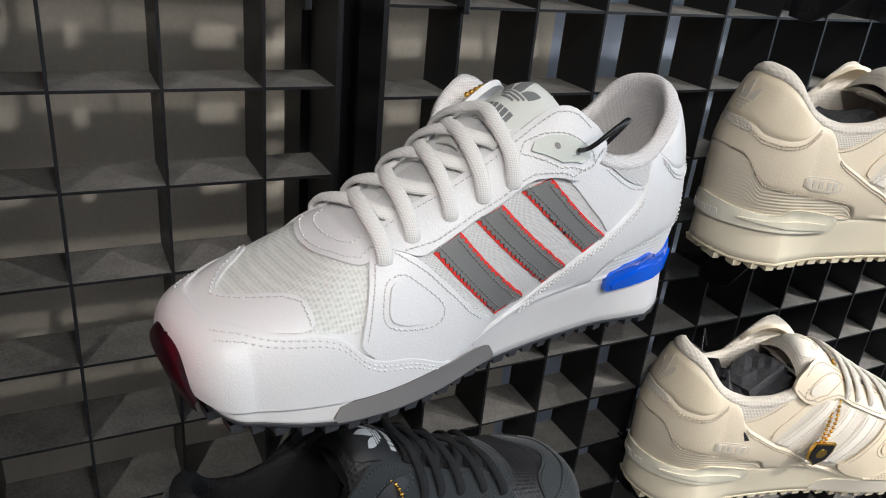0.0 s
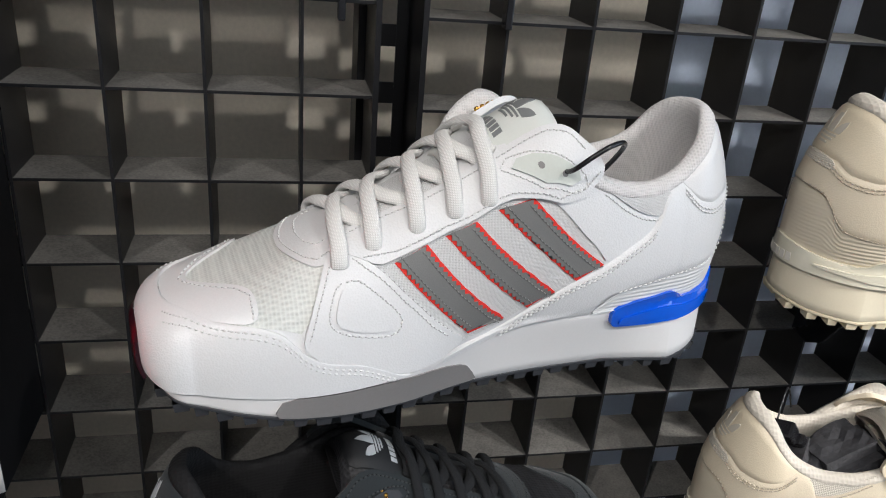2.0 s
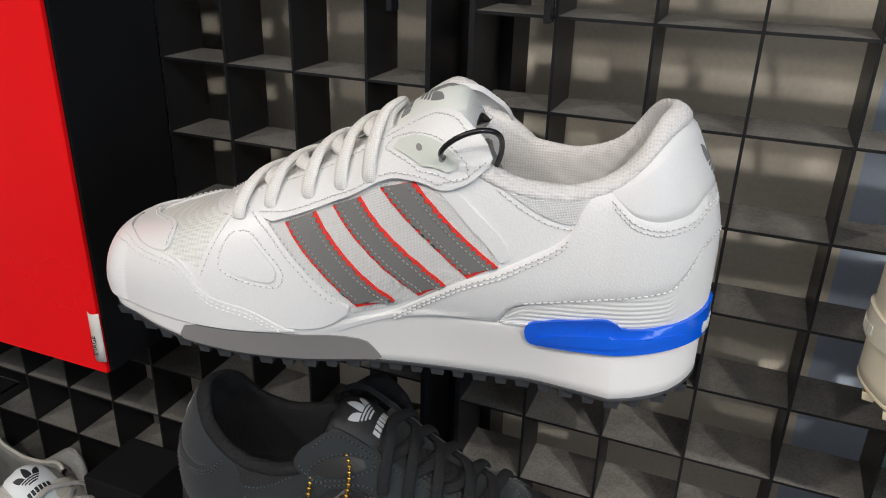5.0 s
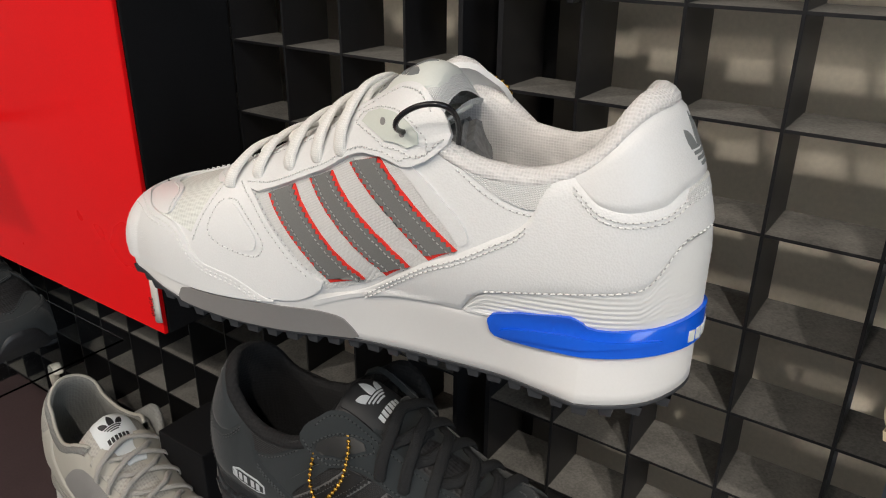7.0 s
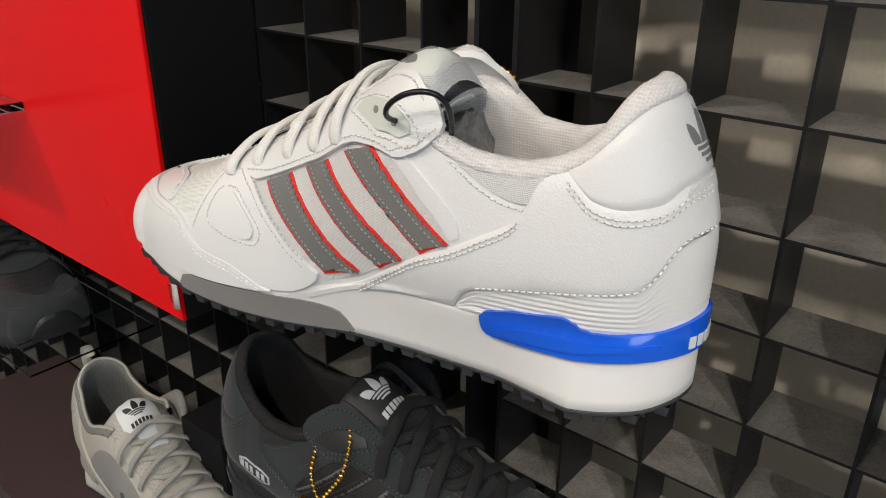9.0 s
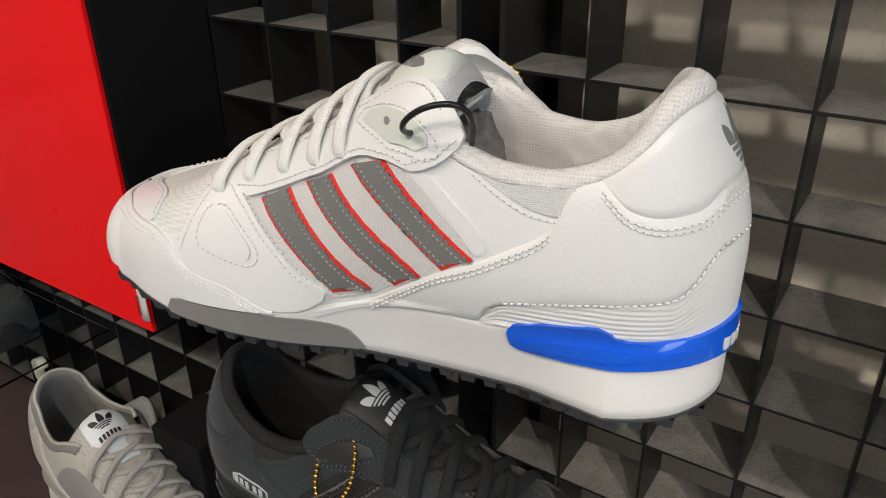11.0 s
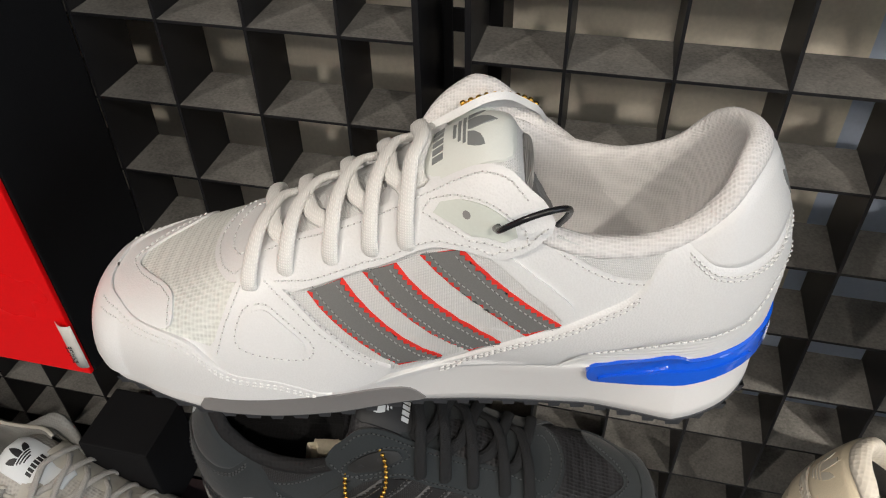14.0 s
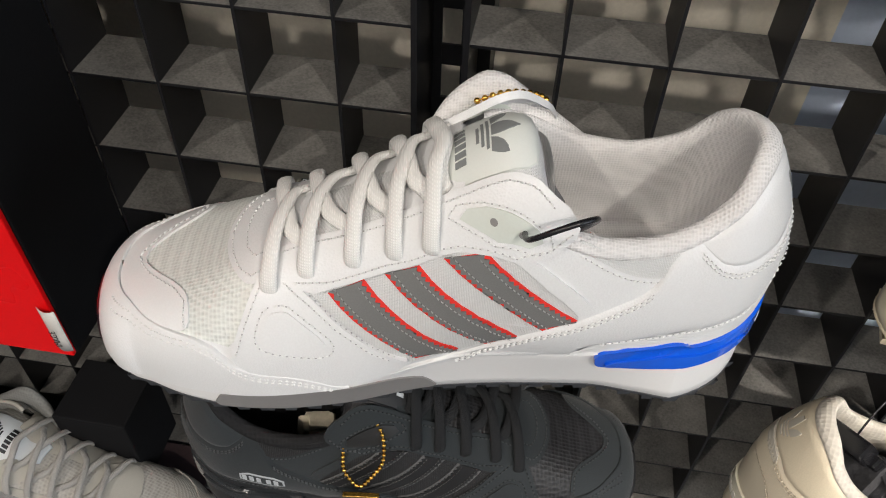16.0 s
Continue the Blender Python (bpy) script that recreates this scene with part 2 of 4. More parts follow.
# ---- the running shoe's form, in millimetres: u from toe to heel, v to the outer side, w up from the shelf ----
def curve(*knots):
    """A smooth curve through (x, y) knots that does not overshoot."""
    xs, ys = [np.array([k[i] for k in knots], float) for i in (0, 1)]
    d = np.diff(ys) / np.diff(xs)
    m = np.concatenate([[d[0]], np.where(d[1:] * d[:-1] > 0, 2 * d[1:] * d[:-1] / (d[1:] + d[:-1] + 1e-12), 0), [d[-1]]])

    def at(x):
        x = np.clip(x, xs[0], xs[-1])
        i = np.clip(np.searchsorted(xs, x) - 1, 0, len(xs) - 2)
        h = xs[i + 1] - xs[i]
        s = (x - xs[i]) / h
        return ((1 + 2 * s) * (1 - s) ** 2 * ys[i] + s * (1 - s) ** 2 * h * m[i] + s * s * (3 - 2 * s) * ys[i + 1] + s * s * (s - 1) * h * m[i + 1])
    return at


LONG = 280.0
plan_out = curve((25, 33), (45, 38.5), (70, 41), (100, 39), (130, 36), (160, 36), (195, 37.5), (225, 36), (236, 34.5), (258, 29))
plan_in = curve((25, 33), (45, 40), (75, 43), (105, 41), (140, 37), (170, 36), (200, 36), (225, 35.5), (236, 34.5), (258, 29))
bite = curve((0, 30), (15, 25), (40, 22.5), (60, 20.8), (80, 20.3), (110, 22), (140, 30), (165, 36), (200, 36), (240, 36), (280, 38))
crest = curve((0, 41), (4, 46), (12, 50), (30, 55), (50, 61), (84, 76), (100, 84), (125, 98), (150, 113), (175, 124), (200, 118), (223, 110), (240, 113), (257, 128), (280, 133))
power = curve((0, 2.2), (20, 2.8), (50, 3.2), (75, 2.7), (100, 2.3), (128, 2.5), (141, 2.8), (157, 3.2), (168, 3.4), (190, 3.3), (210, 3.05), (280, 3))
rim = curve((0, 200), (150, 200), (152, 107), (163, 110), (175, 107), (190, 100), (205, 95.5), (218, 94.5), (228, 96.5), (238, 100.5), (250, 109), (260, 116.5), (270, 121.2), (280, 123.4))


def half(u, side=1):
    """The half width in plan, rounded off at toe and heel."""
    u = np.asarray(u, float)
    f = plan_out if side > 0 else plan_in
    toe = f(25) * (1 - (1 - np.clip(u, 0, 25) / 25) ** 2.3) ** (1 / 2.3)
    back = f(236) * (1 - (np.clip(u - 236, 0, 44) / 44) ** 1.8) ** (1 / 1.8)
    return np.where(u < 25, toe, np.where(u > 236, back, f(u)))


def lean(u, w):
    """How far the toe and heel walls lean inwards with height."""
    return -18 * np.clip((w - 64) / 54, 0, 2) ** 1.7 * np.clip((u - 215) / 65, 0, 1) ** 1.4 + 7 * np.clip((26 - w) / 20, -0.2, 1) * np.clip((45 - u) / 45, 0, 1) ** 2 + 9.5 * np.clip((45 - u) / 45, 0, 1) ** 2.5


def wall(u, w, side=1):
    """The half width of the upper at height w."""
    b, n = bite(u), power(u)
    g = np.clip((w - b) / (crest(u) - b), 0, 1)
    tuck = 1 - 0.13 * np.clip(1 - (w - b) / 26, 0, 1) ** 2 * np.clip((u - 110) / 40, 0, 1)
    return half(u, side) * (1 - g ** n) ** (1 / n) * tuck


def top(u, v):
    """The height of the closed upper over v."""
    b, n = bite(u), power(u)
    g = np.clip(np.abs(v) / np.maximum(half(u, 1 if np.mean(v) >= 0 else -1), 0.01), 0, 1)
    return b + (crest(u) - b) * (1 - g ** n) ** (1 / n)


foot_out = curve((0, 0), (57, 41), (80, 40), (106, 36), (142, 28), (175, 26.5), (207, 27), (228, 31), (245, 35), (280, 38))


def sole(u, w, side=1):
    """The half width of the midsole at height w: full at toe and heel, drawn in under the arch."""
    rim_out = 0.8 * np.clip(half(u, side) / 8, 0, 1)
    high = wall(u, bite(u), side) + rim_out
    low = np.minimum(half(u, side) + rim_out, np.where(u > 57, foot_out(u), 99))
    g = np.clip((w - 5) / np.maximum(bite(u) - 5, 1), 0, 1)
    return low + (high - low) * g ** 1.2


def edge_angle(u, w=None, v=None):
    """Degrees round the upper's section, 0 at the outer welt and 90 on the ridge, for a height or a width."""
    b, n = bite(u), power(u)
    if w is not None:
        return np.degrees(np.arcsin(np.clip((w - b) / (crest(u) - b), 0, 1) ** (n / 2)))
    side = 1 if v >= 0 else -1
    a = np.degrees(np.arccos(np.clip(abs(v) / np.maximum(half(u, side), 0.01), 0, 1) ** (n / 2)))
    return a if side > 0 else 180 - a


def raw(u, a):
    """A point of the upper at length u and angle a."""
    u, a = np.clip(np.asarray(u, float), 0.002, LONG - 0.002), np.asarray(a, float)
    b, n = bite(u), power(u)
    r = np.radians(np.clip(a, 0.01, 179.99))
    w = b + (crest(u) - b) * np.sin(r) ** (2 / n)
    tuck = 1 - 0.13 * np.clip(1 - (w - b) / 26, 0, 1) ** 2 * np.clip((u - 110) / 40, 0, 1)
    c = np.cos(r)
    v = np.where(c >= 0, half(u, 1), -half(u, -1)) * np.abs(c) ** (2 / n) * tuck
    return np.stack([u + lean(u, w), v, w], -1)


def skin(u, a, lift=0.0):
    p = raw(u, a)
    du = raw(np.asarray(u) + 0.6, a) - raw(np.asarray(u) - 0.6, a)
    da = raw(u, np.asarray(a) + 0.6) - raw(u, np.asarray(a) - 0.6)
    n = np.cross(da, du)
    n /= np.linalg.norm(n, axis=-1, keepdims=True) + 1e-9
    return p + n * np.asarray(lift)[..., None] if np.ndim(lift) else p + n * lift


def base(u, w, side=1, lift=0.0):
    """A point of the midsole's wall."""
    u = np.asarray(u, float)
    v = side * (sole(u, w, side) + lift * np.where(half(u) > 3, 1, half(u) / 3))
    out = lift * (np.clip((u - 236) / 44, 0, 1) ** 2 - np.clip((25 - u) / 25, 0, 1) ** 2)
    return np.stack([u + lean(u, w) + out, v, w + 0 * u], -1)


class Last:
    """Turns shoe millimetres into a shoe's own mesh, left or right footed."""

    def __init__(self, root, foot):
        self.root, self.foot = root, foot

    def mesh(self, name, points, faces, mat, parent=None, label="", smooth=True):
        p = np.asarray(points, float).reshape(-1, 3) / 1000 * (1, -self.foot, 1)
        if self.foot < 0:
            faces = [tuple(reversed(f)) for f in faces]
        me = bpy.data.meshes.new(name)
        me.from_pydata(p.tolist(), [], [tuple(f) for f in faces])
        me.polygons.foreach_set("use_smooth", [smooth] * len(me.polygons))
        me.materials.append(mat)
        me.update()
        ob = new(name, me)
        ob.parent = parent or self.root
        if label:
            ob["label"] = label
        return ob

    def sheet(self, name, grid, mat, parent=None, label="", flip=False, closed=False):
        grid = np.asarray(grid)
        r, c = grid.shape[:2]
        faces = []
        for i in range(r - 1):
            for j in range(c if closed else c - 1):
                k = (j + 1) % c
                f = (i * c + j, i * c + k, (i + 1) * c + k, (i + 1) * c + j)
                faces.append(f[::-1] if flip else f)
        return self.mesh(name, grid, faces, mat, parent, label)

    def overlay(self, name, outline, mat, lift=0.9, parent=None, label="", soft=2, onto=skin, step=(4.0, 5.0), under=-0.4, lower=None):
        """A flat piece cut to an outline in (u, angle), laid on the upper, with a turned-down edge."""
        pts = np.array(outline, float)
        for _ in range(soft):
            nxt = np.roll(pts, -1, 0)
            pts = np.stack([pts * 0.78 + nxt * 0.22, pts * 0.22 + nxt * 0.78], 1).reshape(-1, 2)
        bm = bmesh.new()
        bm.faces.new([bm.verts.new((x, y, 0)) for x, y in pts])
        bmesh.ops.triangulate(bm, faces=bm.faces[:])
        for axis in (0, 1):
            lo, hi = pts[:, axis].min(), pts[:, axis].max()
            for x in np.arange(lo + step[axis] * 0.5, hi, step[axis]):
                co, no = [0, 0, 0], [0, 0, 0]
                co[axis], no[axis] = x, 1
                bmesh.ops.bisect_plane(bm, geom=bm.verts[:] + bm.edges[:] + bm.faces[:], plane_co=co, plane_no=no)
        bm.verts.index_update()
        flat = np.array([v.co[:2] for v in bm.verts])
        faces = [[v.index for v in f.verts] for f in bm.faces]
        rimmed = [(e.verts[0].index, e.verts[1].index) for e in bm.edges if e.is_boundary]
        turn = bm.faces[:][0].normal.z
        bm.free()
        if turn < 0:
            faces = [f[::-1] for f in faces]
        high = onto(flat[:, 0], flat[:, 1], lift)
        low = onto(flat[:, 0], flat[:, 1], under)
        n = len(flat)
        sides = [(a + n, b + n, b + 2 * n, a + 2 * n) for a, b in rimmed]
        return self.mesh(name, np.concatenate([high, high, low]), faces + sides, mat, parent, label)

    def tube(self, name, path, wide, thick, mat, parent=None, label="", ring=8, fine=5, up=(0, 0, 1), closed=False, taper=True):
        """A cord of oval section along a smooth path."""
        p = np.array(path, float)
        q = []
        for i in range(len(p) - 1):
            a, b, c, d = p[max(i - 1, 0)], p[i], p[i + 1], p[min(i + 2, len(p) - 1)]
            for s in np.arange(fine) / fine:
                q.append(0.5 * (2 * b + (c - a) * s + (2 * a - 5 * b + 4 * c - d) * s * s + (3 * b - a - 3 * c + d) * s ** 3))
        q = np.array(q + [p[-1]])
        t = np.gradient(q, axis=0)
        t /= np.linalg.norm(t, axis=1, keepdims=True) + 1e-9
        ups = np.array(up, float)
        if ups.ndim == 2:
            ups = np.stack([np.interp(np.linspace(0, len(p) - 1, len(q)), np.arange(len(p)), ups[:, k]) for k in range(3)], 1)
        x = np.cross(t, ups)
        x /= np.linalg.norm(x, axis=1, keepdims=True) + 1e-9
        y = np.cross(x, t)
        g = np.radians(np.arange(ring) * 360 / ring)
        rows = [q[i] + (np.cos(g)[:, None] * x[i] * wide + np.sin(g)[:, None] * y[i] * thick) * (0.6 if taper and i in (0, len(q) - 1) else 1) for i in range(len(q))]
        grid = np.array(rows)
        r, c = grid.shape[:2]
        faces = [(i * c + j, i * c + (j + 1) % c, (i + 1) * c + (j + 1) % c, (i + 1) * c + j) for i in range(r - 1) for j in range(c)]
        faces += [tuple(range(c - 1, -1, -1)), tuple(range((r - 1) * c, r * c))]
        return self.mesh(name, grid, faces, mat, parent, label)

    def stitches(self, line, mat, parent, pitch=3.0, lift=1.2, onto=skin, long=2.15, wide=0.55):
        """Short raised threads along a line in (u, angle), with needle-hole shade painted on flat marks between."""
        l = np.array(line, float)
        d = onto(l[:, 0], l[:, 1], lift)
        s = np.concatenate([[0], np.cumsum(np.linalg.norm(np.diff(d, axis=0), axis=1))])
        dense = np.linspace(0, s[-1], max(int(s[-1] / 0.7), 4))
        flat = np.stack([np.interp(dense, s, l[:, 0]), np.interp(dense, s, l[:, 1])], 1)
        top_, sub = onto(flat[:, 0], flat[:, 1], lift + 0.15), onto(flat[:, 0], flat[:, 1], lift - 0.5)
        pts, faces, shade_marks = [], [], []
        for x in np.arange(pitch / 2, s[-1] - pitch / 2, pitch):
            a, b = [np.array([np.interp(x + o, dense, top_[:, k]) for k in range(3)]) for o in (-long / 2, long / 2)]
            z = np.array([np.interp(x, dense, top_[:, k] - sub[:, k]) for k in range(3)])
            z /= np.linalg.norm(z) + 1e-9
            c = np.cross(b - a, z)
            c *= wide / (np.linalg.norm(c) + 1e-9)
            m, k = (a + b) / 2 + z * 0.4, len(pts)
            pts += [a - z * 0.4, m - c - z * 0.35, b - z * 0.4, m + c - z * 0.35, a * 0.75 + b * 0.25 + z * 0.42, a * 0.25 + b * 0.75 + z * 0.42]
            faces += [(k, k + 1, k + 4), (k + 1, k + 5, k + 4), (k + 1, k + 2, k + 5), (k + 2, k + 3, k + 5), (k + 3, k + 4, k + 5), (k + 3, k, k + 4)]
            # flat hexagon past each thread, its dark colour painted as hole shade
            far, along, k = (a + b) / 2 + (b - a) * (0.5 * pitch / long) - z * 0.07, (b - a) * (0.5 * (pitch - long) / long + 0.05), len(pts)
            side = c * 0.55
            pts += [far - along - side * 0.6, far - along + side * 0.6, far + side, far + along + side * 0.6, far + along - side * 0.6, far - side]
            shade_marks.append(tuple(range(k, k + 6)))
        ob = self.mesh("stitching", pts, faces + shade_marks, mat, parent, smooth=False)
        ob.data.materials.append(HOLE_SHADES[mat.name.split("_")[0]])
        ob.data.polygons.foreach_set("material_index", [0] * len(faces) + [1] * len(shade_marks))
        return ob


def on_wall(*pts):
    """Outline points given as (u, height) on the outer side, as (u, angle)."""
    return [(u, float(edge_angle(np.array(float(u)), w=w))) for u, w in pts]


def on_top(*pts):
    """Outline points given as (u, v) on the top, as (u, angle)."""
    return [(u, float(edge_angle(np.array(float(u)), v=v))) for u, v in pts]


def mirrored(line):
    return [(u, 180 - a) for u, a in line]


guard_edge = curve((0, 44), (8, 49), (13, 50.6), (21, 50.8), (34, 49.6), (49, 48.8), (57, 46.5), (61, 43), (66, 37.8), (73, 34), (87, 30.5), (96, 26.5), (104, 22.6), (108, 21.6))
floor_under = curve((0, 28), (8, 22), (20, 18.2), (35, 15.4), (60, 10.4), (85, 7.2), (120, 5.2), (210, 5), (265, 6), (280, 9))


def rear(x, w, lift=0.0):
    """The heel's wall, midsole and upper in one, unrolled: x is u on the outer side up to 236, then runs round the heel (back at 298) to the inner side."""
    x, w = np.broadcast_arrays(np.asarray(x, float), np.asarray(w, float))
    side = np.where(x <= 298, 1.0, -1.0)
    y = np.where(x <= 298, x, 596 - x)
    phi = np.radians(np.clip(y - 236, 0, 62) / 62 * 90)
    u = np.where(y <= 236, y, 236 + 43.9 * np.sin(phi) ** (2 / 1.8))
    wide = np.where(side > 0, wall(u, np.maximum(w, bite(u)), 1), wall(u, np.maximum(w, bite(u)), -1))
    low = np.where(side > 0, sole(u, w, 1), sole(u, w, -1))
    v = np.where(w < bite(u), low, wide)
    full = np.where(side > 0, half(u, 1), half(u, -1))
    out_u, out_v = np.sin(phi), np.cos(phi)
    flare = np.clip(1 - full / 12, 0, 1)
    v = v * (1 - flare) + np.minimum(v, full) * flare
    return np.stack([u + lean(u, w) + lift * out_u, side * (v + lift * out_v), w], -1)


def section_inner(u, side, w, d):
    v = side * wall(u, w, side)
    if u > 236:
        return (236 + (u - 236) * (1 - d / 44) + float(lean(u, w)), float(v * (1 - d / 34.5)), w)
    return (u + float(lean(u, w)), float(v * (1 - d / half(u, side))), w)


def pinked(a, b, tooth=2.6, deep=1.4):
    """The sawtooth cut between two lines of an outline."""
    n = max(round(math.dist(a, b) / tooth), 1)
    out = []
    dx, dy = (b[0] - a[0]) / n, (b[1] - a[1]) / n
    l = math.hypot(dx, dy)
    for i in range(n):
        out += [(a[0] + dx * i, a[1] + dy * i), (a[0] + dx * (i + 0.5) - dy / l * deep, a[1] + dy * (i + 0.5) + dx / l * deep)]
    return out


def emblem(h):
    """A plain mark of three pointed leaves over three short bars, h high, as outlines (across, up)."""
    out = []
    mid = [(0.17 * h * math.sin(math.pi * (0.36 + 0.64 * g)), h * (0.36 + 0.64 * g)) for g in np.linspace(0, 1, 8)]
    out.append(mid + [(-p, q) for p, q in reversed(mid[:-1])])
    for s in (1, -1):
        leaf = [(0.21, 0.36), (0.27, 0.50), (0.38, 0.63), (0.50, 0.70), (0.62, 0.73), (0.63, 0.62), (0.60, 0.50), (0.53, 0.36)]
        out.append([(s * p * h, q * h) for p, q in leaf])
    for q, wide in ((0.255, 0.46), (0.145, 0.37), (0.035, 0.24)):
        out.append([(-wide * h, q * h), (wide * h, q * h), (wide * h * 0.97, (q + 0.06) * h), (-wide * h * 0.97, (q + 0.06) * h)])
    return out


def word_bars(wide, high, count=6):
    """A row of plain upright bars in the size of a short word, as outlines (across, up)."""
    pitch = wide / count
    return [[(x, 0), (x + pitch * 0.7, 0), (x + pitch * 0.7, high), (x, high)] for x in (-wide / 2 + pitch * (k + 0.15) for k in range(count))]


STRIPES = [
    ((103, 68), (116.5, 53), (135, 35), (151, 39), (131, 56), (115.5, 73.5)),
    ((124, 77.5), (141.5, 60), (162, 43.5), (173, 50), (151, 67), (135.5, 82.5)),
    ((145, 88), (162.5, 72), (182.5, 55.5), (194, 61.5), (175, 76), (158.5, 92)),
]
EYELETS = [(81.5, 25.5), (95.5, 23), (113, 23.3), (128, 24.5), (141, 27)]


def running_shoe(name, label, pal, foot=1, fine=True, plain=False, group="", category="shoe"):
    root = tagged(new(name), label, category, group)
    root.empty_display_size = 0.05
    last = Last(root, foot)
    us = np.unique(np.concatenate([LONG / 2 * (1 - np.cos(np.linspace(0, np.pi, 60))), np.linspace(30, 250, 56)]))
    us = np.clip(us, 0.05, LONG - 0.05)

    # upper: a closed last in front, an open collar behind
    pts, faces = [], []
    for side in (1, -1):
        grid = []
        for u in us:
            full = 90.0 if u < 152 else float(edge_angle(np.array(u), w=float(rim(u)) - 2))
            a = np.linspace(0, 1, 22) ** 0.9 * full
            grid.append(raw(np.full(22, u), a if side > 0 else 180 - a))
        k = len(pts)
        pts += np.array(grid).reshape(-1, 3).tolist()
        for i in range(len(us) - 1):
            for j in range(21):
                f = (k + i * 22 + j, k + (i + 1) * 22 + j, k + (i + 1) * 22 + j + 1, k + i * 22 + j + 1)
                faces.append(f if side > 0 else f[::-1])
    upper = last.mesh("upper", pts, faces, pal["upper"])

    # padded collar and lining, with the sockliner as their floor
    way = [(u, 1) for u in np.linspace(160, 236, 26)] + [(236 + 43.9 * math.sin(f) ** (2 / 1.8), 1) for f in np.linspace(0.08, math.pi / 2, 18)]
    way = way + [(u, -1) for u, _ in reversed(way[:-1])]
    rows = []
    for u, side in way:
        r = float(rim(u))
        soft = [(r - 6, 0.3), (r - 5, -1.1), (r - 3, -1.7), (r - 1, -0.9), (r + 0.4, 1.0), (r + 0.6, 3.4), (r - 0.8, 5.8), (r - 4, 7.8), (r - 10, 8.8), (r - 20, 8.8), (r - 32, 8.2), (53, 7.5), (50, 9)]
        rows.append([section_inner(u, side, w, d) for w, d in soft])
    collar = last.sheet("collar_lining", rows, pal["lining"], flip=True)
    ins = []
    for u in np.linspace(100, 279.5, 40):
        e = [section_inner(u, s, 52.0, 7.0) for s in (1, -1)]
        ins.append([[e[0][0] * (1 - f) + e[1][0] * f, e[0][1] * (1 - f) + e[1][1] * f, 51.5 - 3 * math.sin(math.pi * f)] for f in np.linspace(0, 1, 9)])
    last.sheet("sockliner", ins, pal["lining"])

    # midsole, outsole and lugs
    ends = np.concatenate([[0.0], us, [LONG]])
    for part_name, mat, lo, hi, lift in (("midsole", pal["midsole"], 0.0, None, 0.0), ("outsole", pal["outsole"], -1.7, 0.6, 0.15)):
        pts, faces = [], []
        for side in (1, -1):
            grid = []
            for u in ends:
                b, f = float(bite(u)), float(floor_under(u))
                t = b + 0.6 if hi is None else f + hi
                ws = np.concatenate([[f + lo, f + lo], np.linspace(f + lo + 0.8, t, 8), [t + 0.4]])
                lf = np.array([0, -1.2] + [0] * 7 + [-0.7, -4.0]) + lift
                g = base(np.full(11, u), ws, side, lf)
                g[0, 1] = 0
                grid.append(g)
            k = len(pts)
            pts += np.array(grid).reshape(-1, 3).tolist()
            for i in range(len(ends) - 1):
                for j in range(10):
                    q = (k + i * 11 + j, k + (i + 1) * 11 + j, k + (i + 1) * 11 + j + 1, k + i * 11 + j + 1)
                    faces.append(q if side > 0 else q[::-1])
        last.mesh(part_name, pts, faces, mat)
    pts, faces = [], []
    for side in (1, -1):
        for i, u in enumerate(np.arange(7, 278, 9.5)):
            f = float(floor_under(u)) - 1.7
            o = float(base(u, f + 1.7, side)[1])
            deep, wide = min(3.3, f), 2.9 + 0.5 * (i % 2)
            for vv in (o - side * 0.8, o * 0.45):
                k = len(pts)
                inn = vv - side * min(9, abs(vv) * 0.8)
                du = float(lean(u, f))
                for z, sh in ((f + 1, 0), (f - deep, 0.7)):
                    pts += [(u + du - wide + sh, vv - side * sh, z), (u + du + wide - sh, vv - side * sh, z), (u + du + wide - sh, inn + side * sh, z), (u + du - wide + sh, inn + side * sh, z)]
                q = [(k + 4, k + 5, k + 6, k + 7), (k, k + 1, k + 5, k + 4), (k + 1, k + 2, k + 6, k + 5), (k + 2, k + 3, k + 7, k + 6), (k + 3, k, k + 4, k + 7)]
                faces += q
    last.mesh("tread", pts, faces, pal["outsole"], smooth=False)

    # coloured block in the forefoot's side
    def on_sole(u, w, lift=0.0):
        return base(u, np.asarray(w, float), 1, lift)

    def on_sole_in(u, w, lift=0.0):
        return base(u, np.asarray(w, float), -1, lift)
    block = [(53, 12), (57.5, 19.9), (82, 19), (104, 19.6), (125, 19), (137, 16.8), (141, 12), (144.5, 6), (128, 5.5), (104, 6.1), (80, 8), (64, 10.2)]
    last.overlay("sole_block", block, pal["patch"], 0.8, onto=on_sole, soft=1, step=(5, 5), label="coloured foam block")
    last.overlay("sole_block", block, pal["patch"], 0.8, onto=on_sole_in, soft=1, step=(5, 5), label="coloured foam block")

    # toe bumper of the outsole
    rows = []
    dense = np.linspace(0.05, 60, 1200)
    for vv in np.linspace(-21, 21, 21):
        side = 1 if vv >= 0 else -1
        hi = 44 - 18 * (abs(vv) / 21) ** 3
        row = []
        for w in np.linspace(19.5 + 1.5 * (abs(vv) / 21) ** 2, hi, 10):
            b = bite(dense)
            g = np.where(w < b, sole(dense, w, side), wall(dense, np.maximum(w, b), side))
            u = dense[np.argmax(g >= abs(vv))]
            row.append((u + float(lean(u, w)) - (3.6 if w < hi - 0.1 else 2.2), vv * 1.08, w))
        rows.append(row)
    last.sheet("toe_bumper", rows, pal["bumper"], flip=True)

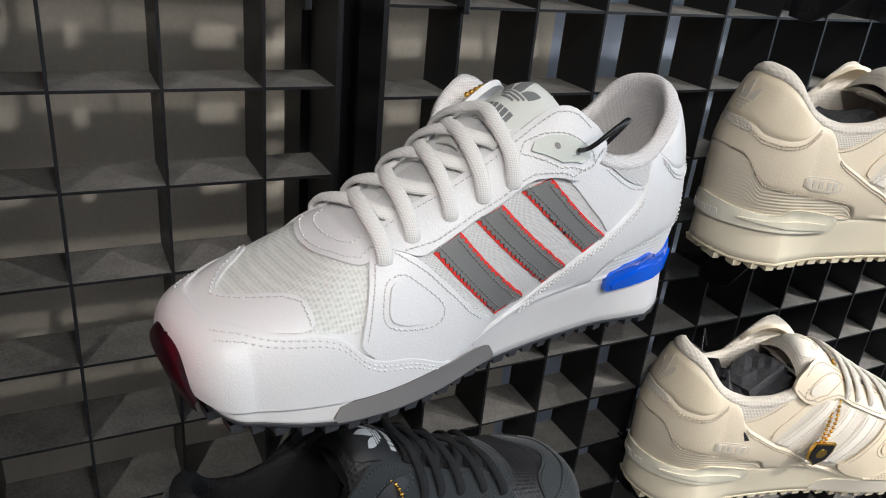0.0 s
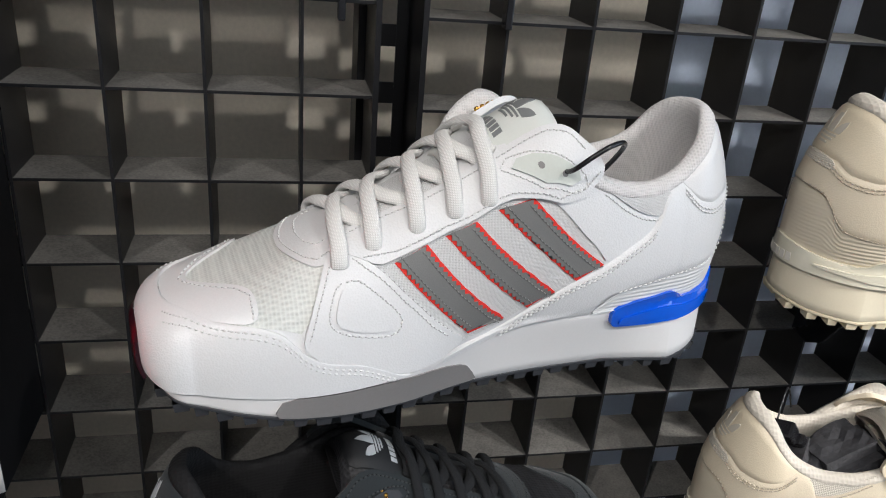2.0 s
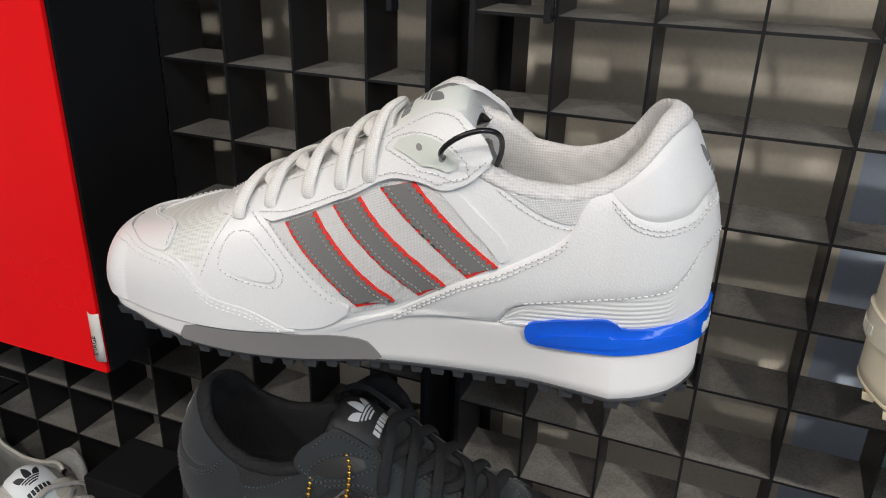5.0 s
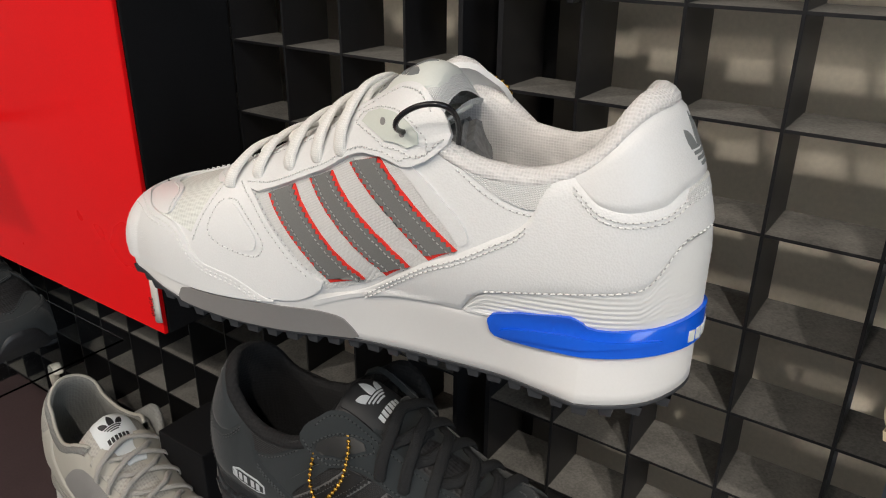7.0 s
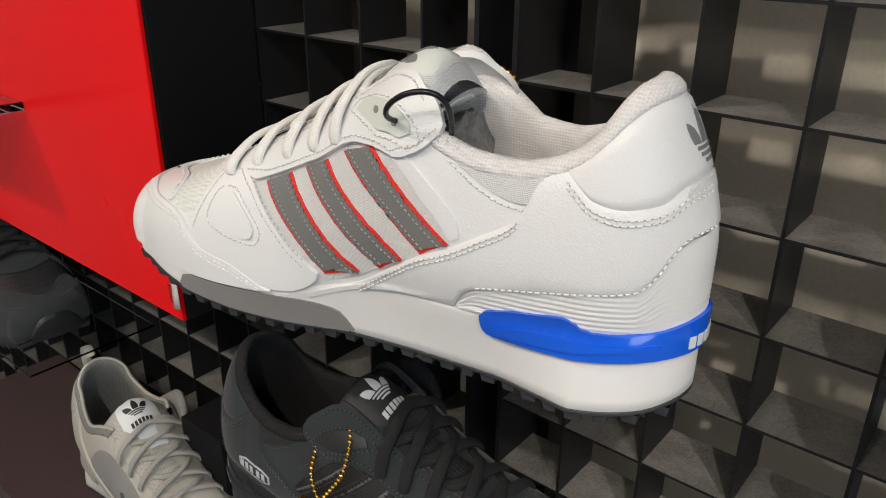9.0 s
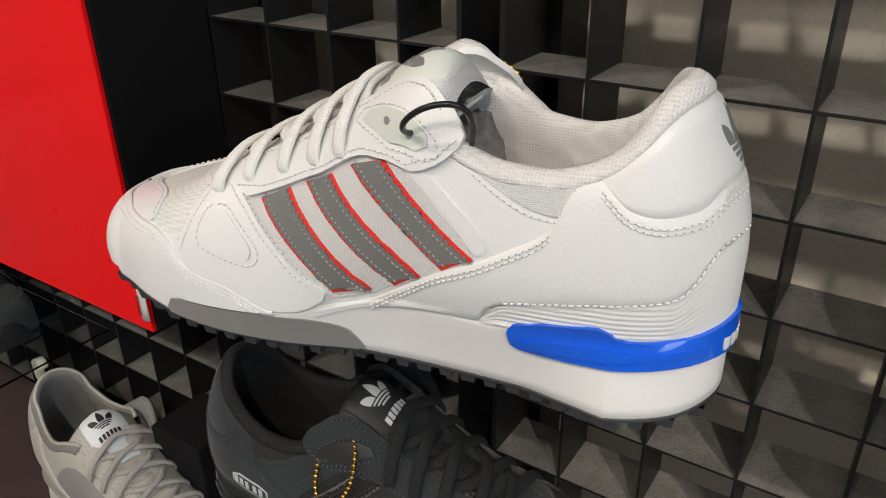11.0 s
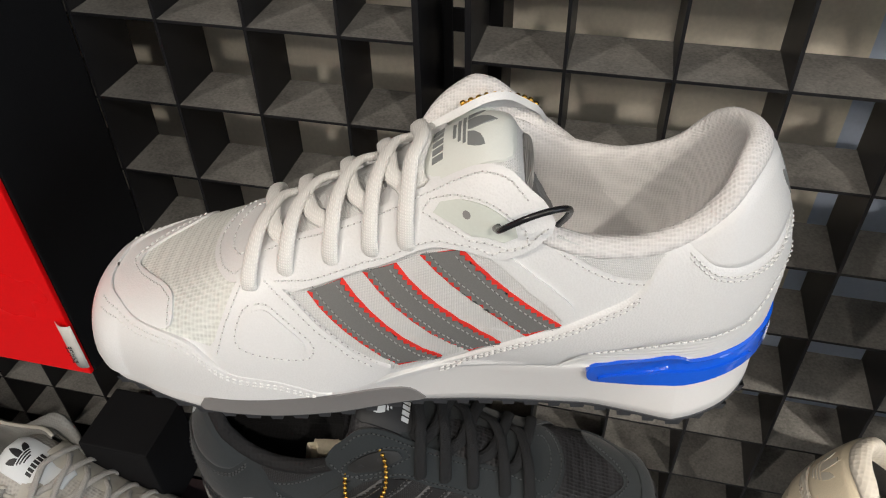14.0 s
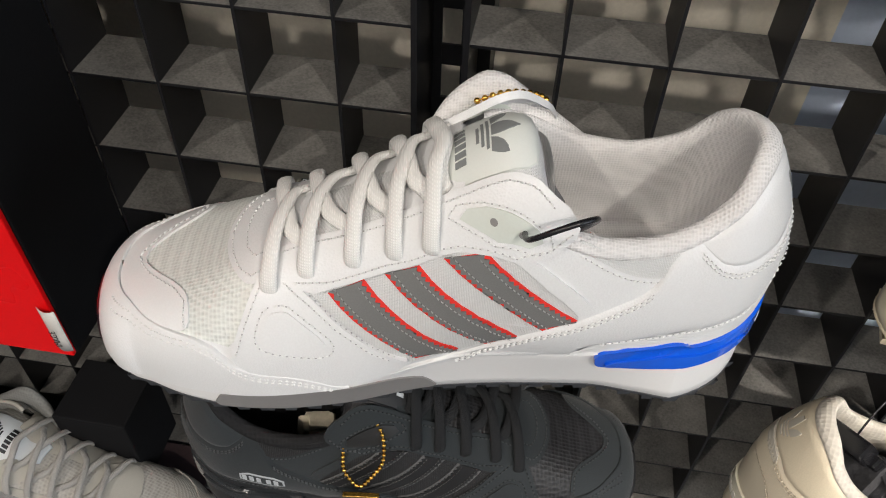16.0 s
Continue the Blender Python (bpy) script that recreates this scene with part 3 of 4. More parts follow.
    # toe: mesh, tip piece, mudguard
    last.overlay("toe_mesh", on_top((13, 0), (20, 18), (34, 29), (50, 35), (58, 37), (66, 38.5), (74, 29), (82, 20), (82, -20), (74, -29), (66, -39), (58, -38), (50, -36), (34, -30), (20, -19)), pal["mesh"], 0.35, soft=1, step=(4, 6))
    tip = on_top((50, 34.5), (49.5, 24), (44, 17.5), (32, 8.5), (24.5, -1), (32, -10), (44, -19), (49.5, -26), (50, -35.5), (34, -29.5), (20, -18.5), (12, 0), (20, 17.5), (34, 28.5))
    last.overlay("toe_tip", tip, pal["guard"], 1.3, soft=2, step=(4, 6))
    grid = []
    gu = np.concatenate([np.linspace(0.05, 9, 10), np.linspace(9.5, 24, 30), np.linspace(25.5, 108, 44)])
    for side in (1, -1):
        for u in (gu[::-1] if side > 0 else gu):
            full = float(edge_angle(np.array(u), w=min(float(guard_edge(u)), float(crest(u)))))
            a = np.concatenate([np.linspace(0, 1, 14) * full, [full + 0.3, full + 0.3]]) if full < 89.5 else np.linspace(0, full, 16)
            lf = np.array([2.3] * 14 + [2.2, -0.3]) if full < 89.5 else np.full(16, 2.3)
            grid.append(skin(np.full(16, u), a if side > 0 else 180 - a, lf))
    guard = last.sheet("mudguard", grid, pal["guard"], flip=True)

    # lace root on the vamp
    root_line = on_top((61.5, 0), (64, 12), (68, 20), (73, 25), (82, 24), (96, 12), (96, -12), (82, -24), (73, -25), (68, -20), (64, -12))
    vamp = last.overlay("vamp_patch", root_line, pal["upper"], 1.5, soft=2, step=(4, 6))

    # side fabric, stripes with pinked edges on felt
    for flip in (False, True):
        def lay(line):
            return mirrored(line) if flip else line
        last.overlay("side_fabric", lay(on_wall((92, 66), (104, 70), (124, 79), (145, 90), (158, 93), (166, 91), (195, 66), (194, 60), (173, 48), (151, 37), (133, 31), (118, 42))), pal["fabric"], 0.25, soft=0, step=(4, 5))
        for a, b, c, d, e, f in () if plain else STRIPES:
            felt = [(p[0] + o, p[1] + o * 0.9) for p, o in ((a, -0.42), (b, -0.42), (c, -0.3), (d, 0.4), (e, 0.55), (f, 0.55))]
            def bow(p, q, r):
                """Points of the gentle curve through p, q and r."""
                m = [2 * q[k] - (p[k] + r[k]) / 2 for k in (0, 1)]
                return [tuple((1 - g) ** 2 * p[k] + 2 * g * (1 - g) * m[k] + g * g * r[k] for k in (0, 1)) for g in np.linspace(0, 1, 7)]
            fore, aft = bow(a, b, c), bow(d, e, f)
            cut = [p for line in (fore, aft) for k in range(6) for p in pinked(line[k], line[k + 1])] + [aft[-1]]
            felt = bow(*felt[:3]) + bow(*felt[3:])
            s = last.overlay("stripe", lay(on_wall(*cut)), pal["stripe"], 1.25, soft=0, step=(4, 3))
            last.overlay("stripe_felt", lay(on_wall(*felt)), pal["edge"], 0.65, soft=0, step=(4, 3), parent=s, label="bright felt edging")
            if fine and not flip:
                for k0, k1, k2, g in ((a, b, c, 2.8), (f, e, d, -2.8)):
                    last.stitches(on_wall(*[(p + g * 0.62, q + g * 0.68) for p, q in bow(k0, k1, k2)]), pal["edge" if pal is BLACK else "thread" if pal is CREAM else "seam"], s, 2.2, 1.3, long=1.75, wide=0.26)
        if plain:
            continue
        last.overlay("quarter_strip", lay(on_wall((160, 93), (166, 91.5), (180, 79), (190, 70), (193.5, 65.5), (195.5, 63.5), (199, 66), (197, 72), (186, 82), (175, 91))), pal["upper"], 0.95, soft=1, step=(4, 4))
        # side panel with its window
        panel = on_wall((80, 70.5), (85, 71.5), (90, 69), (97, 65), (105, 57), (117, 45), (126, 37.5), (133, 33.5), (122, 24.5), (107, 22.8), (96, 25.5), (87, 29.5), (73, 33), (65.5, 40), (65, 44), (70, 56), (76, 67))
        pan = last.overlay("side_panel", lay(panel), pal["guard"], 2.0, soft=1, step=(4, 4))
        win = on_wall((81, 60), (87, 61), (92, 57), (101, 49), (100, 44.5), (96, 43.2), (84, 45), (78.2, 47.5), (77, 51), (79, 57))
        last.overlay("window", lay(win), pal["guard"], 2.9, soft=2, step=(4, 4), parent=pan)
        ring = np.array(win + win[:1])
        for _ in range(2):
            body = ring[:-1]
            nxt = np.roll(body, -1, 0)
            body = np.stack([body * 0.78 + nxt * 0.22, body * 0.22 + nxt * 0.78], 1).reshape(-1, 2)
            ring = np.concatenate([body, body[:1]])
        c = ring[:-1].mean(0)
        if fine and not flip:
            last.stitches((ring - c) * 1.24 + c, pal["thread"], pan, 2.7, 2.05)
            last.stitches(on_wall((67, 43), (71.5, 55), (77.5, 66), (82, 68.5)), pal["thread"], pan, 2.7, 2.05)
            last.stitches(on_wall((86, 69), (91, 66), (97, 62), (105, 54), (117, 42), (125, 36)), pal["thread"], pan, 2.7, 2.05)
            last.stitches(on_wall((86, 71), (92, 68.5), (98, 64.5), (106, 56.5), (118, 44.5), (127, 37)), pal["thread"], pan, 2.7, 1.1)
        # eyestay
        low = [(80, 70), (86, 69.5), (96, 66.5), (104, 69.5), (124, 78.5), (135, 83.5), (144, 89.5), (151, 92.5), (158, 92.7), (169, 90.5), (174, 90.8), (182, 94.5), (190, 102)]
        eye = last.overlay("eyestay", lay(on_wall(*low) + on_top((186, 28.5), (180, 26.5), (174, 23), (166, 20.5), (156, 19.5), (147, 19), (139, 18.5), (127, 17), (115, 16), (94, 14), (84, 15), (79, 20))), pal["upper"], 2.6, soft=1, step=(4, 5))
        loz = on_wall((150.5, 102.5), (153, 105.8), (159, 108.3), (166, 108.6), (176.5, 103), (177.3, 99.6), (173, 97.6), (163, 98.6))
        plate = last.overlay("eyelet_plate", lay(loz), pal["plate"], 3.6, soft=0, step=(3, 4), parent=eye, label="moulded rubber eyelet plate")
        if fine:
            mid = np.mean(loz, 0)
            if not flip:
                last.stitches([tuple((np.array(p) - mid) * 1.3 + mid) for p in loz + loz[:1]], pal["thread"], eye, 2.6, 2.65)
                last.stitches(on_wall((90, 69), (104, 71.5), (124, 80.5), (135, 85.5), (144, 91.5), (151, 94.5), (158, 94.7), (169, 92.5), (180, 96), (188, 103)), pal["thread"], eye, 2.6, 2.65)
                last.stitches(on_top((86, 17), (94, 16), (115, 18), (127, 19), (139, 20.5), (147, 21), (156, 21.5), (166, 22.5), (174, 25), (180, 28.5)), pal["thread"], eye, 2.6, 2.65)
            for u0, w0 in ((161.5, 104.8), (170.5, 102.2)):
                ang = [(u0 + 1.25 * math.cos(k), w0 + 1.25 * math.sin(k)) for k in np.arange(10) * math.tau / 10]
                last.overlay("eyelet", lay(on_wall(*ang)), pal["patch"], 3.75, soft=0, step=(9, 9), parent=plate, label="dark punched eyelet")
        # collar fabric
        last.overlay("collar_fabric", lay(on_wall((189, 100), (197, 96), (206, 92.5), (218, 91), (228, 92), (227, 84), (222, 81), (212, 83), (203, 87.5), (193, 94))), pal["fabric"], 0.9, soft=1, step=(4, 4))
        if fine and not flip:
            last.stitches(on_wall((191, 93), (202, 85.5), (212, 80.5), (222, 79)), pal["thread"], upper, 2.6, 0.1)

    # heel: ribs, counter, tab, clip
    ribs = []
    for x in np.arange(196, 401, 3.0):
        y = x if x <= 298 else 596 - x
        hi = float(curve((196, 37), (204, 45), (220, 49), (244, 53), (262, 56), (271, 69), (298, 76))(y))
        ws = np.linspace(35, hi, 44)
        ribs.append(rear(np.full(44, x), ws, 0.5 + 0.55 * np.abs(np.sin(ws * math.pi / 2.2))))
    last.sheet("ribbed_heel", ribs, pal["ribs"])
    hc = []
    xs = np.linspace(125, 297.9, 88)
    hi_f = curve((125, 24), (151, 34.5), (166, 44.5), (181, 54.5), (194, 60.5), (207, 68), (217, 74), (222, 80), (225.5, 90.5), (232, 95), (239, 93.5), (247, 87), (256, 85), (268, 86), (280, 91), (298, 92))
    lo_f = curve((125, 20.5), (150, 30), (175, 34), (195, 35), (198, 41), (204, 44.5), (220, 47.5), (244, 51), (261, 53.5), (266, 58), (271, 66), (277, 71.5), (285, 73), (298, 74))
    for x in np.concatenate([xs, 596 - xs[::-1][1:]]):
        y = x if x <= 298 else 596 - x
        ws = np.linspace(float(lo_f(y)), float(hi_f(y)), 14)
        lf = np.array([0.0, 1.5] + [1.6] * 10 + [1.5, 0.0]) * min(max((y - 126) / 40, 0.25), 1)
        hc.append(rear(np.full(14, x), ws, lf))
    counter = last.sheet("heel_counter", hc, pal["upper"])
    hc = []
    xs = np.linspace(233, 297.9, 40)
    t_lo = curve((233, 97), (239, 91.5), (247, 85), (256, 83), (268, 84.5), (280, 90), (298, 92))
    for x in np.concatenate([xs, 596 - xs[::-1][1:]]):
        y = x if x <= 298 else 596 - x
        u = y if y <= 236 else 236 + 43.9 * math.sin(math.radians((y - 236) / 62 * 90)) ** (2 / 1.8)
        ws = np.linspace(float(t_lo(y)), max(float(rim(u)) - 5, float(t_lo(y)) + 0.5), 12)
        hc.append(rear(np.full(12, x), ws, np.array([0.0, 1.7] + [1.8] * 9 + [0.2]) * min(max((y - 233) / 12, 0.1), 1)))
    tab = last.sheet("heel_tab", hc, pal["guard"])
    clip_line = [(207, 28.5), (206, 34.5), (208.5, 37.5), (222, 40.5), (238, 42), (242, 41), (246, 37.2), (256, 37), (270, 38.5), (284, 41.5), (297, 43)]
    back_line = [(297, 29.6), (284, 28.8), (264, 27.6), (248, 26.7), (231, 26), (218, 26), (209.5, 26.4)]
    outline = clip_line + [(596 - x, w) for x, w in reversed(clip_line)] + [(596 - x, w) for x, w in reversed(back_line)] + back_line
    clip = last.overlay("heel_clip", outline, pal["clip"], 2.4, soft=1, step=(4, 3), onto=rear, label="glossy moulded heel clip")
    last.overlay("heel_clip_ridge", [(211, 27.5), (222, 28.5), (240, 29), (252, 31), (270, 33), (270, 34.2), (250, 33.4), (238, 34.5), (222, 33.5), (211, 31)], pal["clip"], 3.4, soft=2, step=(4, 3), onto=rear, parent=clip)
    for bar in word_bars(30, 4.6):
        last.overlay("print_bar", [(297 + p, 30.5 + q) for p, q in bar], pal["badge"], 2.75, soft=0, step=(4, 3), onto=rear, parent=clip, label="pale printed bar")
    # plain leaf print on the heel tab, fabric wedge below it
    for shape in emblem(18.5):
        last.overlay("print_mark", [(297 + p * 1.05, 96.5 + q) for p, q in shape], pal["print"], 2.1, soft=0, step=(4, 4), onto=rear, parent=tab)
    last.overlay("tab_fabric", [(276, 85), (279, 90), (288, 92), (298, 92.5), (308, 92), (317, 90), (320, 85), (298, 88)], pal["fabric"], 1.95, soft=1, step=(4, 3), onto=rear, parent=tab)
    if pal is not WHITE and not plain:
        for side_ in (0, 1):
            def at(x, w):
                return ((596 - x) if side_ else x, w + (x - 228) * 0.12)
            frame_ = last.overlay("heel_label", [at(215, 55), at(241, 55), at(241, 64), at(215, 64)], pal["print"], 2.1, soft=1, step=(5, 5), onto=rear, parent=counter, label="small framed label")
            last.overlay("label_field", [at(216, 56), at(240, 56), at(240, 63), at(216, 63)], pal["upper"], 2.25, soft=1, step=(5, 5), onto=rear, parent=frame_)
            for k in range(5):
                x = 218.5 + 4.2 * k + (1.5 if k > 1 else 0)
                last.overlay("label_bar", [at(x, 57.2), at(x + 2.6, 57.2), at(x + 2.6, 61.8), at(x, 61.8)], pal["print"], 2.45, soft=0, step=(5, 5), onto=rear, parent=frame_)
    if fine:
        def line(f, x0, x1, off, n=50):
            return [(x, float(f(x)) + off) for x in np.linspace(x0, x1, n)]
        for off in (-2.2, -4.0):
            last.stitches(line(hi_f, 150, 221, off), pal["thread"], counter, 2.6, 1.7, onto=rear)
            last.stitches(line(t_lo, 236, 360 - 62, off), pal["thread"], counter, 2.6, 1.8, onto=rear)
        last.stitches(line(lo_f, 205, 297, 2.0), pal["thread"], counter, 2.6, 1.7, onto=rear)
        for off in (-1.8, -3.6):
            last.stitches([(u, float(edge_angle(np.array(u), w=float(guard_edge(u)) + off))) for u in np.linspace(14, 103, 60)], pal["thread"], guard, 2.6, 2.2)
        last.stitches([(u, 180 - float(edge_angle(np.array(u), w=float(guard_edge(u)) - 1.8))) for u in np.linspace(14, 60, 40)], pal["thread"], guard, 2.6, 2.2)
        last.stitches(on_top((48, 33), (47.8, 25), (43, 19.5), (31, 10.5), (22.7, -1), (31, -12), (43, -21), (48, -28)), pal["thread"], guard, 2.6, 1.4)
        last.stitches(on_top((80, 20), (74, 22), (69.5, 18.5), (66, 11), (63.8, 0), (66, -11), (69.5, -18.5), (74, -22)), pal["thread"], vamp, 2.4, 1.6)
        last.stitches(on_top((80, 14), (75, 15), (71.5, 10), (70, 0), (71.5, -10), (75, -15), (80, -14)), pal["thread"], vamp, 2.4, 1.6)

    # tongue
    mid = curve((84, 73), (100, 82), (118, 91), (140, 102), (160, 111.5), (170, 114), (176, 114), (181, 112))
    wide = curve((84, 16), (118, 20), (150, 26), (172, 27), (178, 25), (181, 19))
    grid = []
    for u in np.concatenate([np.linspace(84, 170, 24), np.linspace(172, 181, 8)]):
        k = np.arange(24) * math.tau / 24
        thick = float(curve((84, 2.5), (140, 4), (160, 9), (170, 10.5), (176, 9.5), (179, 6.5), (181, 1.5))(u))
        v = float(wide(u)) * np.sign(np.cos(k)) * np.abs(np.cos(k)) ** 0.8
        grid.append(np.stack([np.full(24, u) - 2.0 * np.sin(k), v + 2, float(mid(u)) - 9 * (v / 25) ** 2 + thick * np.sin(k) * (1 - 0.55 * np.abs(np.cos(k)))], -1))
    faces_end = np.array(grid)
    tongue = last.sheet("tongue", faces_end, pal["mesh" if pal in (BLACK, GREY) else "fabric"], closed=True)

    def on_tongue(u, v, lift=0.0):
        u, v = np.asarray(u, float), np.asarray(v, float)
        th = curve((84, 2.5), (140, 4), (160, 9), (170, 10.5), (176, 9.5), (179, 6.5), (181, 1.5))(u)
        c = np.clip(np.abs(v - 2) / wide(u), 0, 1) ** 1.25
        s = np.sqrt(np.clip(1 - c * c, 0, 1))
        w = mid(u) - 9 * ((v - 2) / 25) ** 2 + th * s * (1 - 0.55 * c) + lift * 0.86
        return np.stack([u - 2.0 * s - lift * 0.5, v, w], -1)
    badge = last.overlay("tongue_label", ([(138, 18), (138, -14), (173, -14), (178.5, -9), (178.5, 13), (173, 18)] if plain else [(146, 18), (146, -12), (173, -12), (178.5, -7), (178.5, 14), (173, 18)]), pal["badge"], 0.9, onto=on_tongue, soft=1, step=(3, 4), label="satin label with a plain leaf print")
    for shape in emblem(15.5):
        last.overlay("print_mark", [(157.0 + q, 3 - p) for p, q in shape], pal["print"], 1.15, onto=on_tongue, soft=0, step=(3, 3), parent=badge)
    for bar in word_bars(19, 3.6):
        last.overlay("print_bar", [(150.5 + q, 3 - p) for p, q in bar], pal["print"], 1.15, onto=on_tongue, soft=0, step=(4, 4), parent=badge)
    def under_tongue(u, v, lift=0.0):
        p = on_tongue(u, v, 0.0)
        th = curve((84, 2.5), (140, 4), (160, 9), (170, 10.5), (176, 9.5), (179, 6.5), (181, 1.5))(np.asarray(u, float))
        c = np.clip(np.abs(np.asarray(v, float) - 2) / wide(u), 0, 1) ** 1.25
        s = np.sqrt(np.clip(1 - c * c, 0, 1))
        return p - np.stack([-4.0 * s, 0 * s, 2 * th * s * (1 - 0.55 * c) + lift], -1)
    flap = last.overlay("tongue_label_back", [(160, 18), (160, -12), (173, -12), (180, -7), (180, 14), (173, 18)], pal["badge"], 0.9, onto=under_tongue, soft=1, step=(3, 4), parent=badge)
    for k in range(16 if pal is WHITE else 0):
        g = k * math.tau / 18 + 0.2
        spot = [(r * math.cos(g + d), r * math.sin(g + d)) for r, d in ((5.2, -0.11), (7.0, -0.09), (7.0, 0.09), (5.2, 0.11))]
        last.overlay("print_bar", [(171.5 + p * 0.8, 3 + q) for p, q in spot], pal["print"], 1.15, onto=under_tongue, soft=0, step=(4, 4), parent=flap)
    if fine:
        last.stitches([(147.2, 17), (147.2, -11)], pal["thread"], badge, 2.4, 1.0, onto=on_tongue)

    # laces: crossed rows, each from an outer eyelet over the edge of the eyestay to the inner one behind it
    def cord(u, v, lift):
        a = np.array([float(edge_angle(np.array(float(u)), v=v))])
        p, q = skin(np.array([float(u)]), a, lift)[0], skin(np.array([float(u)]), a, lift + 1)[0]
        return p, q - p
    for i, (u, v) in enumerate(EYELETS):
        nu, nv = EYELETS[min(i + 1, 4)]
        if i == 4:
            nu += 5
        for s, rise in ((1, 1.0), (-1, 0.0)):
            way_ = [cord(u - 0.3, s * (v + 1.8), 1.2), cord(u, s * (v + 0.2), 3.6), cord(u + 1.2, s * (v - 4.5), 4.9), cord(u + 3, s * 11, 4.6 + rise), cord(u + 5.5, s * 1, 3.9 + 1.6 * rise), cord((u + nu) / 2 + 1, -s * 9, 3.2 + rise), cord(nu - 2, -s * 14.5, 1.6), cord(nu - 0.5, -s * 18, 1.2)]
            last.tube("lace", [p for p, _ in way_], 3.35 if not plain else 2.2, 1.6 if not plain else 1.1, pal["lace"], up=[n for _, n in way_], ring=10)
    last.tube("tongue_loop", [on_tongue(np.array(133.0), np.array(float(x)), 1.2) for x in (-9, -5, 0, 4, 8)], 4.0, 0.9, pal["badge"], up=(-0.55, 0, 0.85))
    # raised inner corner of the collar
    crown = curve((136, 97), (147, 111.5), (155, 117.5), (162, 120.5), (168, 119.5), (176, 114.5), (186, 107), (196, 99.5), (208, 90))
    rows = []
    for u in np.linspace(136, 208, 32):
        hi, v0 = float(crown(u)), -float(curve((136, 26), (147, 33.5), (162, 37), (176, 35.5), (192, 33), (208, 31.5))(u))
        row, slim = [], float(curve((136, 0.3), (146, 1), (190, 1), (208, 0.3))(u))
        for g, o in ((0, -1.6), (0.4, -1.9), (0.75, -2.4), (0.93, -2.6), (1, 0), (0.93, 3.2), (0.75, 3.6), (0.4, 3.2), (0, 3.0)):
            w = 84 + (hi - 84) * g
            row.append((u, v0 * (0.86 + 0.14 * g) + o * slim, w))
        rows.append(row)
    last.sheet("collar_corner", rows, pal["lining"])
    if plain:
        trim = [section_inner(u, s_, float(rim(u)) + 0.6, 2.0) for u, s_ in way]
        last.tube("collar_trim", trim, 1.6, 1.6, pal["upper"], fine=2, ring=6, label="pale bound collar edge")
        last.tube("pull_loop", [(266, 0, 96), (279, 0, 100), (286, 0, 112), (284, 0, 124), (276, 0, 127), (270, 0, 121)], 0.8, 4.5, pal["upper"], up=(0, 1, 0), label="webbing heel loop")
        for a0 in (62, 74, 86):
            last.overlay("side_cage", on_wall((a0 + 30, 30), (a0 + 38, 30), (a0 + 52, 66), (a0 + 45, 66)), pal["stripe"], 1.2, soft=1, step=(5, 5))
    return root


# ---- the setting ----
def box_mesh(name, boxes, mat, parent=None, label="", bevel=0.0):
    """Boxes (x0, y0, z0, x1, y1, z1) in one mesh."""
    bm = bmesh.new()
    for x0, y0, z0, x1, y1, z1 in boxes:
        m = Matrix.LocRotScale(((x0 + x1) / 2, (y0 + y1) / 2, (z0 + z1) / 2), None, (x1 - x0, y1 - y0, z1 - z0))
        bmesh.ops.create_cube(bm, size=1, matrix=m)
    if bevel:
        bmesh.ops.bevel(bm, geom=bm.edges[:], offset=bevel, segments=2, affect="EDGES", profile=0.6)
    me = bpy.data.meshes.new(name)
    bm.to_mesh(me)
    bm.free()
    me.materials.append(mat)
    ob = new(name, me)
    ob.parent = parent
    if label:
        ob["label"] = label
    return ob


PITCH, VANE, FRONT, DEEP = 0.0485, 0.0016, 0.400, 0.040
BACK = 0.56


def grid_panel(name, label, x0, columns, z_line, low, high, edge_l, edge_r):
    """An open-cell panel of crossed metal strips."""
    root = tagged(new(name), label, "wall grid", "grid wall panels")
    rows = [z_line + PITCH * k for k in range(low, high + 1)]
    bottom, summit = rows[0], rows[-1]
    up = box_mesh("upright_strip", [(-VANE / 2, FRONT, bottom, VANE / 2, FRONT + DEEP, summit)], POWDER)
    cross = box_mesh("shelf_strip", [(edge_l, FRONT + 0.0006, -VANE / 2, edge_r, FRONT + DEEP - 0.001, VANE / 2)], TOP_GREY)
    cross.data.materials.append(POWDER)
    # upward faces get the lighter mottled grey, all others the black coat
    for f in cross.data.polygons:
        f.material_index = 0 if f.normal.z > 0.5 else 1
    for first, spots in ((up, [(x0 + PITCH * k, 0, 0) for k in range(columns)]), (cross, [(0, 0, z) for z in rows])):
        for i, p in enumerate(spots):
            ob = first if i == 0 else new(first.name.split(".")[0], first.data)
            ob.parent = root
            ob.location = p
    for x in (edge_l, edge_r):
        box_mesh("edge_strip", [(x - 0.0015, FRONT - 0.001, bottom, x + 0.0015, FRONT + DEEP + 0.004, summit)], POWDER, root)
    return root


grid_panel("wall_grid", "black powder-coated open-cell metal display grid", 0.023 - PITCH * 21, 24, 1.430, -22, 14, 0.023 - PITCH * 22, 0.1585)
grid_panel("wall_grid", "black powder-coated open-cell metal display grid", 0.2275, 24, 1.472, -23, 13, 0.183, 0.2275 + PITCH * 24)
tagged(box_mesh("wall_back", [(-2.6, BACK, 0.0, 0.40, BACK + 0.1, 3.0)], BACK_WARM), "light taupe painted wall behind the display grid", "wall", kind="structure")
